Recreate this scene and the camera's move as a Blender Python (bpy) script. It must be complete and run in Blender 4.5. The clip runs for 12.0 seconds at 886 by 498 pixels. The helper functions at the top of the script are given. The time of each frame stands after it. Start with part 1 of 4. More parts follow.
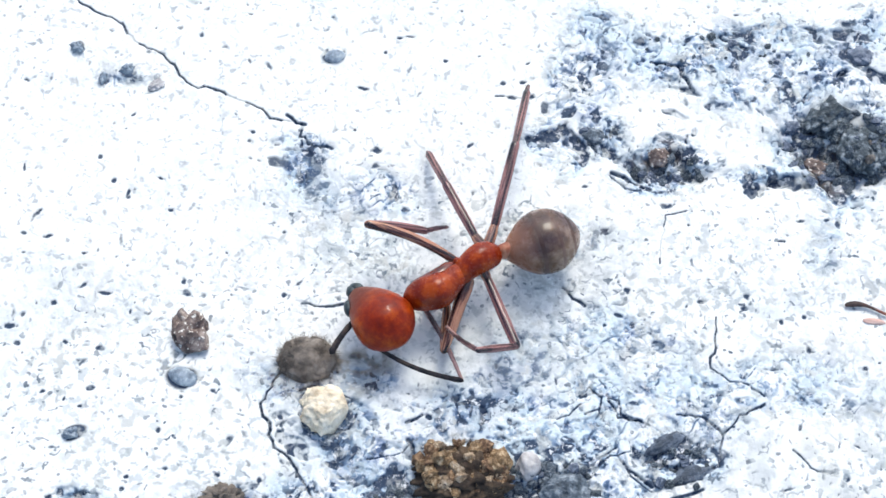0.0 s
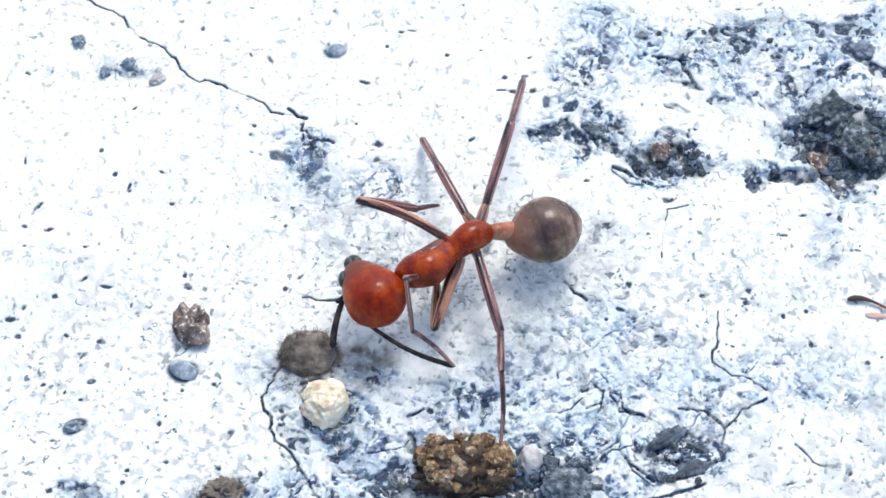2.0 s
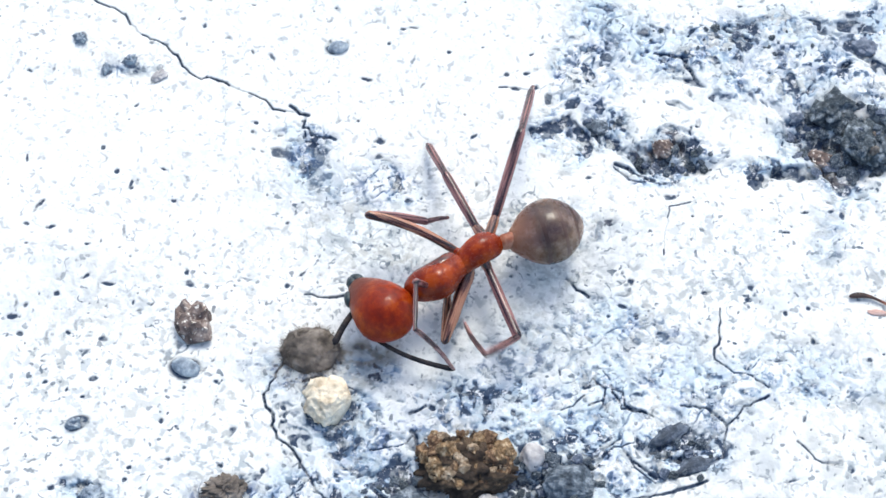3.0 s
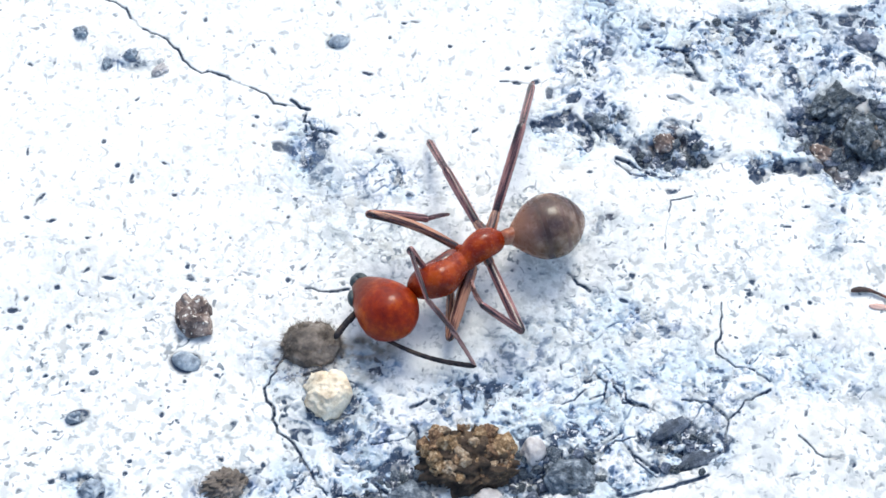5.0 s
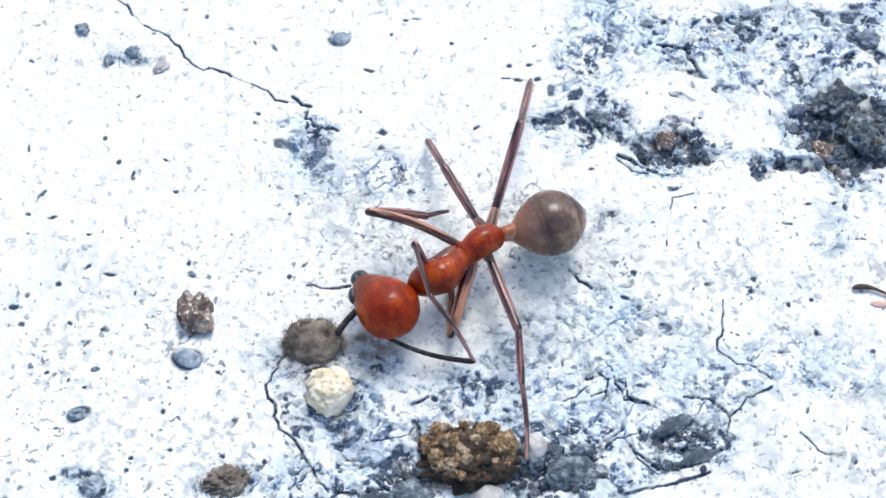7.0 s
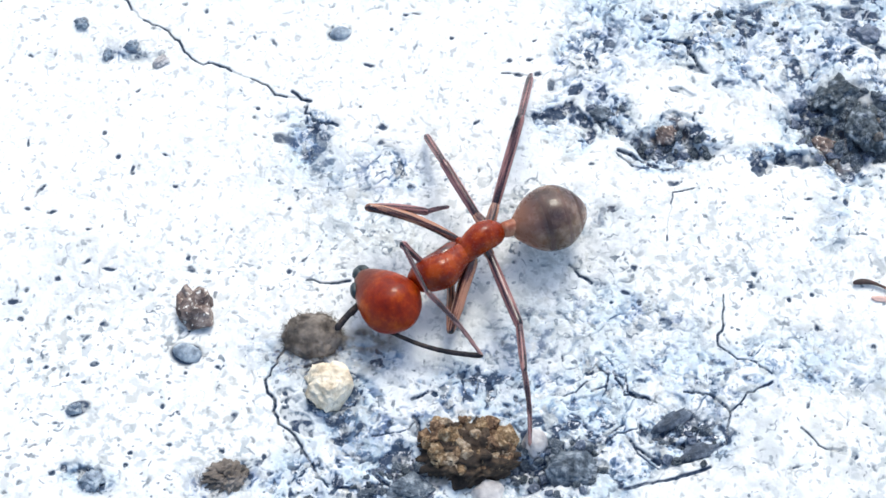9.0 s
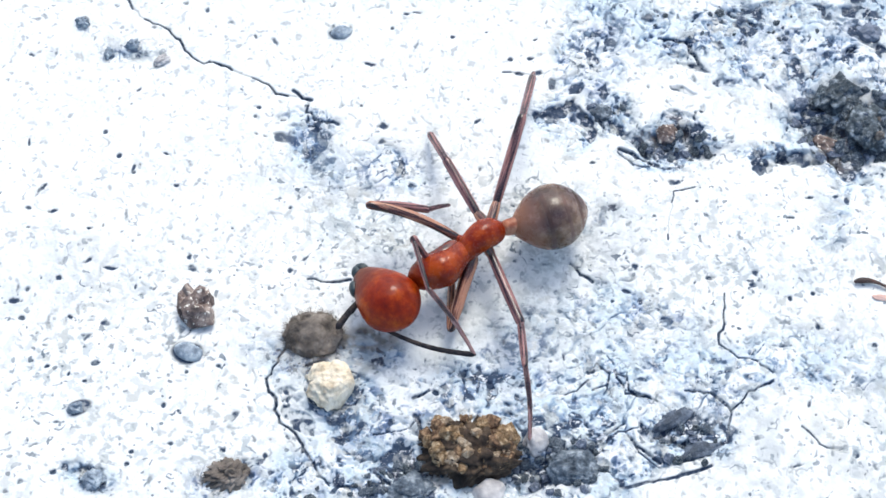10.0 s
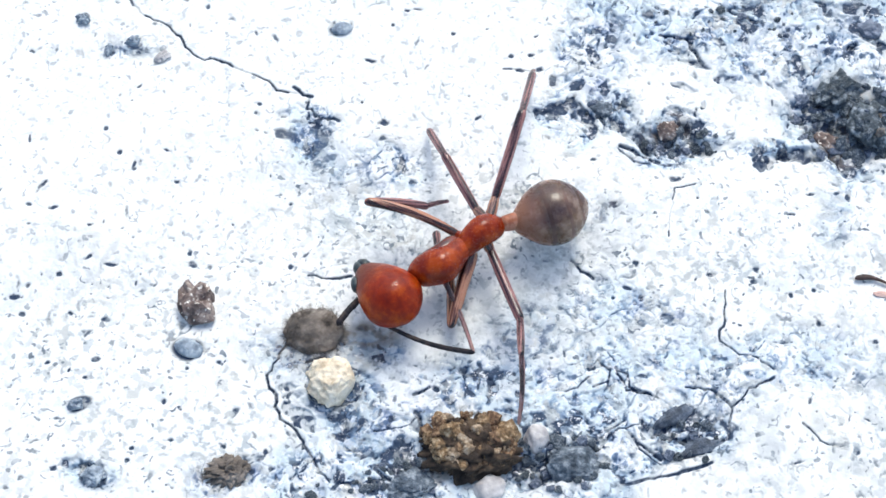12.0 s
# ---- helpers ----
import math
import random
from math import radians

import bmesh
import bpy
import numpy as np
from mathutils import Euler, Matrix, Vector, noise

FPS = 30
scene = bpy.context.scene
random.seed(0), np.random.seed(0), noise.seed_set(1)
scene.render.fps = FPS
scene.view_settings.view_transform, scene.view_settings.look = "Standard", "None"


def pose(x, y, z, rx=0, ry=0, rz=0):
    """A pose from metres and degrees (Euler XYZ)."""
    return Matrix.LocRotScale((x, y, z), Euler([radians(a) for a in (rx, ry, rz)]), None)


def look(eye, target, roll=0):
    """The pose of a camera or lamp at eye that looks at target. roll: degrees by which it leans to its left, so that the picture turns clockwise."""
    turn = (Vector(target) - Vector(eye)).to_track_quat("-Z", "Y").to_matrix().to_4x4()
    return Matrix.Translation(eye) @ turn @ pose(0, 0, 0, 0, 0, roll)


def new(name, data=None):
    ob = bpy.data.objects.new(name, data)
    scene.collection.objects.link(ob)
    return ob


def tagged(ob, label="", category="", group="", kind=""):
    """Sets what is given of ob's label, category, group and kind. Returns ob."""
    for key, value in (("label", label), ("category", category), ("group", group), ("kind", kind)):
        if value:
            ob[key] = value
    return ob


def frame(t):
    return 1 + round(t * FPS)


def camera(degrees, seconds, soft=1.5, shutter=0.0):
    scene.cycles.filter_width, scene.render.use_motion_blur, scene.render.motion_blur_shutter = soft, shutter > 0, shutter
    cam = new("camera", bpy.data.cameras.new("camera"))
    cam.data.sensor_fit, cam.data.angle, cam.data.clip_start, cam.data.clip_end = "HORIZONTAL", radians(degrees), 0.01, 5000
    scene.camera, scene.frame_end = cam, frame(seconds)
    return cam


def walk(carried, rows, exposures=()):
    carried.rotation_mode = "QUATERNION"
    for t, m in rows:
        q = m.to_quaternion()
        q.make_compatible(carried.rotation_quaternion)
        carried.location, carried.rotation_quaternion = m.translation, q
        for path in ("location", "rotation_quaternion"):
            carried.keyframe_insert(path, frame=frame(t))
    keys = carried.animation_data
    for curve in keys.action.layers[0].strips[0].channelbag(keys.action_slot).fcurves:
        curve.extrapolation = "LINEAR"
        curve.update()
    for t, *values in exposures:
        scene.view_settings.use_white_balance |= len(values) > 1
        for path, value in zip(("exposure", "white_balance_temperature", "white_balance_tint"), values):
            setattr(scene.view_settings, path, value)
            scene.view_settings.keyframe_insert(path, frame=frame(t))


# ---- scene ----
# The clip's macro view: an ant cleans its feeler on pale weathered concrete. Lengths below are in millimetres, scaled by MM.
MM = 0.001
cam = camera(26, 12.0, soft=1.6, shutter=0.5)
AIM = Matrix.Rotation(radians(25), 4, "X")


def held(x, y, z, roll):
    return Matrix.Translation((x * MM, y * MM, z * MM)) @ AIM @ Matrix.Rotation(radians(roll), 4, "Z")


walk(cam, [
    (0, held(0.216, -22.306, 49.696, -0.131)),
    (0.5, held(0.197, -22.354, 49.618, -0.133)),
    (1, held(0.195, -22.392, 49.598, -0.119)),
    (1.5, held(0.171, -22.392, 49.569, -0.103)),
    (2, held(0.172, -22.426, 49.546, -0.094)),
    (2.5, held(0.13, -22.447, 49.504, -0.102)),
    (3, held(0.115, -22.493, 49.49, -0.087)),
    (5, held(0.086, -22.612, 49.349, -0.075)),
    (5.5, held(0.084, -22.632, 49.325, -0.067)),
    (6, held(0.063, -22.66, 49.336, -0.073)),
    (6.5, held(0.089, -22.583, 49.105, -0.046)),
    (7, held(0.045, -22.683, 49.301, -0.042)),
    (9, held(0.045, -22.777, 49.151, -0.014)),
    (9.5, held(0.033, -22.809, 49.135, -0.034)),
    (10, held(0.018, -22.808, 49.139, -0.029)),
    (10.5, held(0.009, -22.819, 49.147, -0.043)),
    (11, held(0.011, -22.839, 49.135, -0.029)),
    (11.5, held(0.008, -22.866, 49.089, -0.043)),
    (12, held(0, -22.882, 49.071, 0)),
], exposures=[(0.0, 0.97, 6500, 4), (12.0, 0.97, 6500, 4)])

# ---- daylight: bright open shade, soft light from the far side ----
SUN_AZ, SUN_EL = radians(14), radians(54)
world = bpy.data.worlds.new("sky")
scene.world = world
world.use_nodes = True
wt = world.node_tree
sky = wt.nodes.new("ShaderNodeTexSky")
sky.sky_type, sky.sun_disc, sky.sun_elevation, sky.sun_rotation = "NISHITA", False, SUN_EL, SUN_AZ
sky.air_density, sky.dust_density, sky.ozone_density = 1.0, 2.5, 1.0
wt.links.new(sky.outputs[0], wt.nodes["Background"].inputs[0])
wt.nodes["Background"].inputs[1].default_value = 0.14
sun = new("sun", bpy.data.lights.new("sun", "SUN"))
sun.data.energy, sun.data.angle, sun.data.color = 1.0, radians(20), (1.0, 0.95, 0.88)
sun.matrix_world = look((math.sin(SUN_AZ) * math.cos(SUN_EL), math.cos(SUN_AZ) * math.cos(SUN_EL), math.sin(SUN_EL)), (0, 0, 0))


# ---- materials ----
class Mat:
    """A principled material with a few short-hands for its nodes."""

    def __init__(self, name, rough=0.6, **values):
        self.m = bpy.data.materials.new(name)
        self.m.use_nodes = True
        self.t = self.m.node_tree
        self.p = self.t.nodes["Principled BSDF"]
        self.p.inputs["Roughness"].default_value = rough
        for key, value in values.items():
            self.p.inputs[key.replace("_", " ")].default_value = value
        self.co = self.t.nodes.new("ShaderNodeTexCoord").outputs["Object"]

    def noise(self, per_mm, detail=4, rough=0.55, stretch=None):
        n = self.t.nodes.new("ShaderNodeTexNoise")
        n.inputs["Scale"].default_value = per_mm * 1000
        n.inputs["Detail"].default_value = detail
        n.inputs["Roughness"].default_value = rough
        src = self.co
        if stretch:
            mp = self.t.nodes.new("ShaderNodeMapping")
            mp.inputs["Scale"].default_value = stretch
            self.t.links.new(src, mp.inputs[0])
            src = mp.outputs[0]
        self.t.links.new(src, n.inputs["Vector"])
        return n.outputs["Fac"]

    def attr(self, name):
        a = self.t.nodes.new("ShaderNodeAttribute")
        a.attribute_name = name
        return a.outputs["Fac"]

    def ramp(self, fac, *stops):
        r = self.t.nodes.new("ShaderNodeValToRGB")
        e = r.color_ramp.elements
        while len(e) < len(stops):
            e.new(0.5)
        for el, (pos, col) in zip(e, stops):
            el.position = pos
            el.color = (*col, 1) if len(col) == 3 else col
        self.t.links.new(fac, r.inputs[0])
        return r.outputs[0]

    def mix(self, fac, a, b, mode="MIX"):
        n = self.t.nodes.new("ShaderNodeMix")
        n.data_type, n.blend_type = "RGBA", mode
        for sock, val in ((n.inputs[0], fac), (n.inputs[6], a), (n.inputs[7], b)):
            if isinstance(val, bpy.types.NodeSocket):
                self.t.links.new(val, sock)
            elif isinstance(val, (int, float)):
                sock.default_value = val
            else:
                sock.default_value = (*val, 1)
        return n.outputs[2]

    def color(self, sock):
        self.t.links.new(sock, self.p.inputs["Base Color"])

    def rough(self, sock):
        self.t.links.new(sock, self.p.inputs["Roughness"])

    def bump(self, sock, mm, strength=0.6):
        b = self.t.nodes.new("ShaderNodeBump")
        b.inputs["Strength"].default_value = strength
        b.inputs["Distance"].default_value = mm * MM
        self.t.links.new(sock, b.inputs["Height"])
        self.t.links.new(b.outputs[0], self.p.inputs["Normal"])


def concrete():
    k = Mat("weathered_concrete", 0.85)
    base = k.ramp(k.noise(0.5, 5), (0.3, (0.69, 0.70, 0.70)), (0.55, (0.76, 0.755, 0.735)), (0.72, (0.79, 0.78, 0.74)))
    fine = k.ramp(k.noise(6.0, 3), (0.30, (0.55, 0.56, 0.58)), (0.42, (1, 1, 1)))
    base = k.mix(0.3, base, fine, "MULTIPLY")
    # worn cement is washed a faint greenish blue in places
    wash = k.mix(1.0, k.ramp(k.attr("worn"), (0.1, (0, 0, 0)), (0.5, (0.55, 0.55, 0.55))), k.ramp(k.noise(0.55, 4), (0.42, (0, 0, 0)), (0.58, (1, 1, 1))), "MULTIPLY")
    base = k.mix(wash, base, (0.42, 0.55, 0.62))
    soot = k.ramp(k.noise(1.6, 4), (0.35, (0.062, 0.138, 0.315)), (0.52, (0.15, 0.26, 0.40)), (0.72, (0.24, 0.255, 0.265)))
    # open cement stains grey, worn cement bluish
    film = k.ramp(k.noise(1.1, 4), (0.35, (0.17, 0.205, 0.235)), (0.6, (0.27, 0.275, 0.265)))
    soot = k.mix(k.ramp(k.attr("worn"), (0.15, (0, 0, 0)), (0.5, (1, 1, 1))), film, soot)
    soot = k.mix(k.ramp(k.noise(0.33, 2), (0.45, (0, 0, 0)), (0.65, (0.4, 0.4, 0.4))), soot, (0.14, 0.19, 0.22))
    # this mask holds real stains and the ant's painted shadow
    c = k.mix(k.ramp(k.attr("dirt_shade"), (0.0, (0, 0, 0)), (0.55, (0.8, 0.8, 0.8)), (0.8, (1, 1, 1))), base, soot)
    c = k.mix(k.ramp(k.attr("dirt_shade"), (0.42, (0, 0, 0)), (0.85, (1, 1, 1))), c, (0.024, 0.042, 0.082))
    # soft grey-green clouds a grain or two across
    cloud = k.mix(1.0, k.ramp(k.noise(3.3, 3, 0.55), (0.515, (0, 0, 0)), (0.60, (1, 1, 1))), k.ramp(k.noise(0.45, 3), (0.40, (0.25, 0.25, 0.25)), (0.60, (0.95, 0.95, 0.95))), "MULTIPLY")
    tread = k.ramp(k.attr("tread"), (0.0, (0.05, 0.05, 0.05)), (0.9, (1, 1, 1)))
    cloud = k.mix(1.0, cloud, tread, "MULTIPLY")
    c = k.mix(cloud, c, k.ramp(k.noise(0.9, 3), (0.4, (0.34, 0.38, 0.405)), (0.6, (0.48, 0.485, 0.465))))
    # short dark flecks between the crumbs of the cement, all over
    bent = k.ramp(k.noise(1.9, 2, 0.5), (0.468, (0, 0, 0)), (0.485, (1, 1, 1)), (0.515, (1, 1, 1)), (0.532, (0, 0, 0)))
    bent = k.mix(1.0, bent, k.ramp(k.noise(3.6, 1, 0.5), (0.43, (0, 0, 0)), (0.48, (1, 1, 1))), "MULTIPLY")
    fleck = k.mix(1.0, bent, k.ramp(k.noise(2.6, 2, 0.5), (0.555, (0, 0, 0)), (0.59, (1, 1, 1))), "MULTIPLY")
    dots = k.ramp(k.noise(4.2, 1, 0.5), (0.665, (0, 0, 0)), (0.70, (1, 1, 1)))
    fleck = k.mix(1.0, fleck, dots, "LIGHTEN")
    fleck = k.mix(1.0, fleck, k.ramp(k.noise(0.7, 3), (0.36, (0.25, 0.25, 0.25)), (0.62, (1, 1, 1))), "MULTIPLY")
    fleck = k.mix(1.0, fleck, k.ramp(k.attr("tread"), (0.0, (0.3, 0.3, 0.3)), (0.7, (1, 1, 1))), "MULTIPLY")
    c = k.mix(fleck, c, k.ramp(k.noise(1.3, 2), (0.4, (0.05, 0.075, 0.11)), (0.6, (0.20, 0.23, 0.255))))
    # peppery mineral grains, thick in the worn patches and sparse elsewhere
    worn = k.ramp(k.attr("worn"), (0.0, (0.0, 0.0, 0.0)), (0.8, (1, 1, 1)))
    pepper = k.ramp(k.noise(6.0, 3, 0.6), (0.58, (0, 0, 0)), (0.66, (0.8, 0.8, 0.8)))
    c = k.mix(k.mix(1.0, pepper, worn, "MULTIPLY"), c, (0.06, 0.085, 0.13))
    chalk = k.ramp(k.noise(5.0, 3, 0.7), (0.56, (0, 0, 0)), (0.64, (1, 1, 1)))
    c = k.mix(k.mix(1.0, chalk, worn, "MULTIPLY"), c, (0.74, 0.75, 0.76))
    c = k.mix(k.attr("loam"), c, k.ramp(k.noise(3.0, 5), (0.3, (0.05, 0.035, 0.022)), (0.5, (0.16, 0.115, 0.07)), (0.7, (0.32, 0.25, 0.17))))
    k.color(c)
    k.bump(k.noise(9.0, 4, 0.65), 0.02, 0.45)
    return k.m


def mineral(name, dark, mid, light, per_mm=2.5, rough=0.75, relief=0.03, sparkle=False):
    k = Mat(name, rough)
    c = k.ramp(k.noise(per_mm, 6, 0.65), (0.32, dark), (0.5, mid), (0.68, light))
    if sparkle:
        c = k.mix(k.ramp(k.noise(per_mm * 3.5, 2), (0.60, (0, 0, 0)), (0.68, (1, 1, 1))), c, tuple(min(0.75, v * 1.7 + 0.12) for v in light))
    k.color(c)
    k.bump(k.noise(per_mm * 3, 4, 0.6), relief, 0.8)
    return k.m


def cuticle(name, dark, mid, light, rough=0.3, per_mm=1.4, sss=0.15, coat=0.0, gloss=0.32, streak=None, relief=0.006):
    k = Mat(name, rough, Subsurface_Weight=sss, Subsurface_Scale=0.00025, Specular_IOR_Level=gloss, Coat_Weight=coat, Coat_Roughness=0.15)
    k.p.inputs["Subsurface Radius"].default_value = (1.0, 0.35, 0.15)
    spread = 0.06 if streak else 0.11
    k.color(k.ramp(k.noise(per_mm, 5, 0.6, streak), (0.5 - spread, dark), (0.5, mid), (0.5 + spread, light)))
    k.rough(k.ramp(k.noise(per_mm * 6, 3), (0.3, (rough * 0.8,) * 3), (0.7, (rough * 1.4,) * 3)))
    k.bump(k.noise(12 if relief < 0.01 else 3.5, 4), relief, 0.5)
    return k.m


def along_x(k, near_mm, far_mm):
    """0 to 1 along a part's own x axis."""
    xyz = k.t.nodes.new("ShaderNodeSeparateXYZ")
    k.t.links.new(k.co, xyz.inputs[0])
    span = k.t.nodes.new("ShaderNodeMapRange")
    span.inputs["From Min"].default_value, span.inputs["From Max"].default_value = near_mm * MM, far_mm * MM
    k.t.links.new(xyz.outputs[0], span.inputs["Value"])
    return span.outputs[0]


def head_cuticle():
    """Orange red with a smoky brown face."""
    k = Mat("head_cuticle", 0.22, Subsurface_Weight=0.3, Subsurface_Scale=0.0003, Specular_IOR_Level=0.12, Coat_Weight=0.2, Coat_Roughness=0.04)
    k.p.inputs["Subsurface Radius"].default_value = (1.0, 0.35, 0.15)
    c = k.ramp(k.noise(1.7, 6, 0.7), (0.34, (0.13, 0.007, 0.001)), (0.5, (0.22, 0.018, 0.001)), (0.66, (0.36, 0.056, 0.002)))
    c = k.mix(k.ramp(k.noise(5.0, 4, 0.65), (0.52, (0, 0, 0)), (0.66, (0.35, 0.35, 0.35))), c, (0.075, 0.008, 0.004))
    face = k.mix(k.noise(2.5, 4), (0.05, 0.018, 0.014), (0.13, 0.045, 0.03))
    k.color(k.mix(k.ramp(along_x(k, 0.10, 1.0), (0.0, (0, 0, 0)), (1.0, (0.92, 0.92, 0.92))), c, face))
    k.rough(k.ramp(k.noise(8, 3), (0.3, (0.28,) * 3), (0.7, (0.45,) * 3)))
    k.bump(k.noise(3.5, 4), 0.05, 0.55)
    return k.m


def gaster_cuticle():
    """Glossy, half clear, greyish brown with cloudy tan patches, paler and warmer at the waist."""
    k = Mat("gaster_cuticle", 0.2, Subsurface_Weight=0.35, Subsurface_Scale=0.0004, Specular_IOR_Level=0.24, Coat_Weight=0.12, Coat_Roughness=0.16)
    k.p.inputs["Subsurface Radius"].default_value = (1.0, 0.5, 0.3)
    grey = k.ramp(k.noise(1.4, 3, 0.6), (0.34, (0.054, 0.035, 0.037)), (0.5, (0.092, 0.060, 0.060)), (0.66, (0.17, 0.115, 0.11)))
    warm = k.ramp(k.noise(1.6, 3, 0.6), (0.34, (0.062, 0.034, 0.020)), (0.5, (0.118, 0.068, 0.040)), (0.66, (0.20, 0.125, 0.078)))
    c = k.mix(k.ramp(k.noise(0.55, 2), (0.42, (0, 0, 0)), (0.58, (1, 1, 1))), grey, warm)
    cloud = k.ramp(k.noise(1.5, 5, 0.7), (0.50, (0, 0, 0)), (0.62, (0.38, 0.38, 0.38)))
    c = k.mix(cloud, c, (0.36, 0.27, 0.23))
    c = k.mix(k.ramp(k.noise(2.0, 4, 0.6), (0.54, (0, 0, 0)), (0.66, (0.4, 0.4, 0.4))), c, (0.036, 0.024, 0.024))
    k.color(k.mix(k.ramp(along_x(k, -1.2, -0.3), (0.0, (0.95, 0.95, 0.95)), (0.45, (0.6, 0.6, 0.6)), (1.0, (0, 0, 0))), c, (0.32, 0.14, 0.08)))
    k.rough(k.ramp(k.noise(5, 3), (0.3, (0.16,) * 3), (0.7, (0.40,) * 3)))
    k.bump(k.noise(2.2, 4), 0.05, 0.5)
    return k.m


CONCRETE = concrete()
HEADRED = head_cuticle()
RUST = cuticle("rust_cuticle", (0.15, 0.012, 0.002), (0.215, 0.022, 0.002), (0.31, 0.045, 0.004), 0.22, 2.6, 0.15, gloss=0.2, coat=0.12, relief=0.07)
# darker cuticle with the shade of the far flank put into its colour
SHADERUST = cuticle("shaded_cuticle", (0.020, 0.006, 0.007), (0.060, 0.010, 0.008), (0.14, 0.022, 0.012), 0.16, 1.6, 0.1, gloss=0.6, relief=0.05)
# lengthwise streaks: pale stripes paint in the highlight along each leg
LEG = cuticle("leg_cuticle", (0.010, 0.008, 0.013), (0.056, 0.025, 0.032), (0.27, 0.125, 0.118), 0.26, 6.0, 0.08, gloss=0.4, streak=(0.05, 1, 1), coat=0.1)
SHANK = cuticle("shank_cuticle", (0.016, 0.007, 0.009), (0.10, 0.038, 0.030), (0.37, 0.175, 0.11), 0.22, 6.0, 0.1, gloss=0.45, streak=(0.05, 1, 1), coat=0.2)
FOOT = cuticle("foot_cuticle", (0.045, 0.025, 0.028), (0.14, 0.073, 0.072), (0.32, 0.19, 0.175), 0.26, 4.5, 0.2, gloss=0.45, streak=(0.15, 1, 1))
PALE = cuticle("pale_cuticle", (0.20, 0.055, 0.026), (0.30, 0.10, 0.055), (0.45, 0.21, 0.13), 0.30, 2.0, 0.35)
HORN = cuticle("dark_cuticle", (0.012, 0.012, 0.016), (0.025, 0.022, 0.026), (0.06, 0.045, 0.04), 0.4, 3.0, 0.0, gloss=0.12)
EYE = cuticle("eye_cuticle", (0.012, 0.018, 0.022), (0.022, 0.034, 0.040), (0.05, 0.07, 0.08), 0.35, 5.0, 0.0, gloss=0.4)
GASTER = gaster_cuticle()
BAND = cuticle("gaster_membrane", (0.05, 0.028, 0.024), (0.095, 0.056, 0.046), (0.16, 0.10, 0.082), 0.2, 0.8, 0.3)
LOAM = mineral("brown_loam", (0.020, 0.013, 0.010), (0.17, 0.094, 0.052), (0.50, 0.33, 0.19), 2.4, 0.9, 0.12)
# clod core: shade of the gaps between crumbs put into a near-black soil
CREVICE = mineral("shaded_soil", (0.008, 0.006, 0.006), (0.040, 0.026, 0.018), (0.13, 0.088, 0.055), 2.4, 0.95, 0.12)
GOLD = mineral("golden_soil", (0.06, 0.034, 0.017), (0.29, 0.18, 0.09), (0.62, 0.49, 0.33), 2.4, 0.85, 0.10)
BLACKSTONE = mineral("black_stone", (0.010, 0.017, 0.026), (0.055, 0.074, 0.092), (0.30, 0.34, 0.38), 4.2, 0.7, 0.08)
TAN = mineral("tan_soil", (0.09, 0.058, 0.036), (0.33, 0.235, 0.15), (0.62, 0.52, 0.40), 2.6, 0.9, 0.08)
CRUMBLE = mineral("speckled_soil", (0.030, 0.022, 0.022), (0.15, 0.108, 0.096), (0.42, 0.35, 0.31), 2.4, 0.85, 0.06, True)
DIMSLATE = mineral("blue_slate", (0.03, 0.045, 0.075), (0.10, 0.125, 0.18), (0.24, 0.27, 0.33), 2.6, 0.6)
SLATE = mineral("grey_slate", (0.05, 0.075, 0.11), (0.23, 0.28, 0.34), (0.50, 0.55, 0.58), 2.8, 0.6)
DARKSTONE = mineral("dark_stone", (0.016, 0.026, 0.040), (0.085, 0.110, 0.142), (0.32, 0.36, 0.40), 3.8, 0.75, 0.08)
SLIVER = mineral("dark_slate", (0.012, 0.018, 0.030), (0.045, 0.062, 0.092), (0.16, 0.19, 0.24), 3.0, 0.65, 0.06)
DUST = mineral("grey_dust", (0.055, 0.048, 0.043), (0.145, 0.120, 0.102), (0.28, 0.245, 0.215), 1.6, 0.95, 0.05)
PALEGREY = mineral("pale_grey_stone", (0.22, 0.21, 0.22), (0.42, 0.40, 0.40), (0.58, 0.56, 0.56), 1.8, 0.6)
QUARTZ = mineral("cream_quartz", (0.48, 0.37, 0.25), (0.74, 0.64, 0.49), (0.83, 0.76, 0.64), 2.2, 0.5, 0.07)
TWIG = mineral("dark_fibre", (0.02, 0.015, 0.015), (0.06, 0.035, 0.03), (0.22, 0.07, 0.05), 1.5, 0.7)
ROSE = mineral("rosy_grain", (0.50, 0.27, 0.22), (0.60, 0.40, 0.34), (0.68, 0.52, 0.47), 1.5, 0.6)


# ---- shapes ----
def solid(name, bm, material, parent=None, smooth=True, label=""):
    """Links a bmesh, drawn in millimetres, as one mesh object."""
    bm.transform(Matrix.Diagonal((MM, MM, MM, 1)))
    bmesh.ops.recalc_face_normals(bm, faces=bm.faces)
    me = bpy.data.meshes.new(name)
    bm.to_mesh(me)
    bm.free()
    me.materials.append(material)
    for f in me.polygons:
        f.use_smooth = smooth
    ob = new(name, me)
    ob.parent = parent
    return tagged(ob, label) if label else ob


def loft(stations, sides=14, bend=None):
    """A closed skin along x through stations (x, half width, half height, z); bend shifts it sideways as a function of x."""
    bm = bmesh.new()
    rings = []
    for x, a, b, z in stations:
        side = bend(x) if bend else 0.0
        rings.append([bm.verts.new((x, side + a * math.cos(k * math.tau / sides), z + b * math.sin(k * math.tau / sides))) for k in range(sides)])
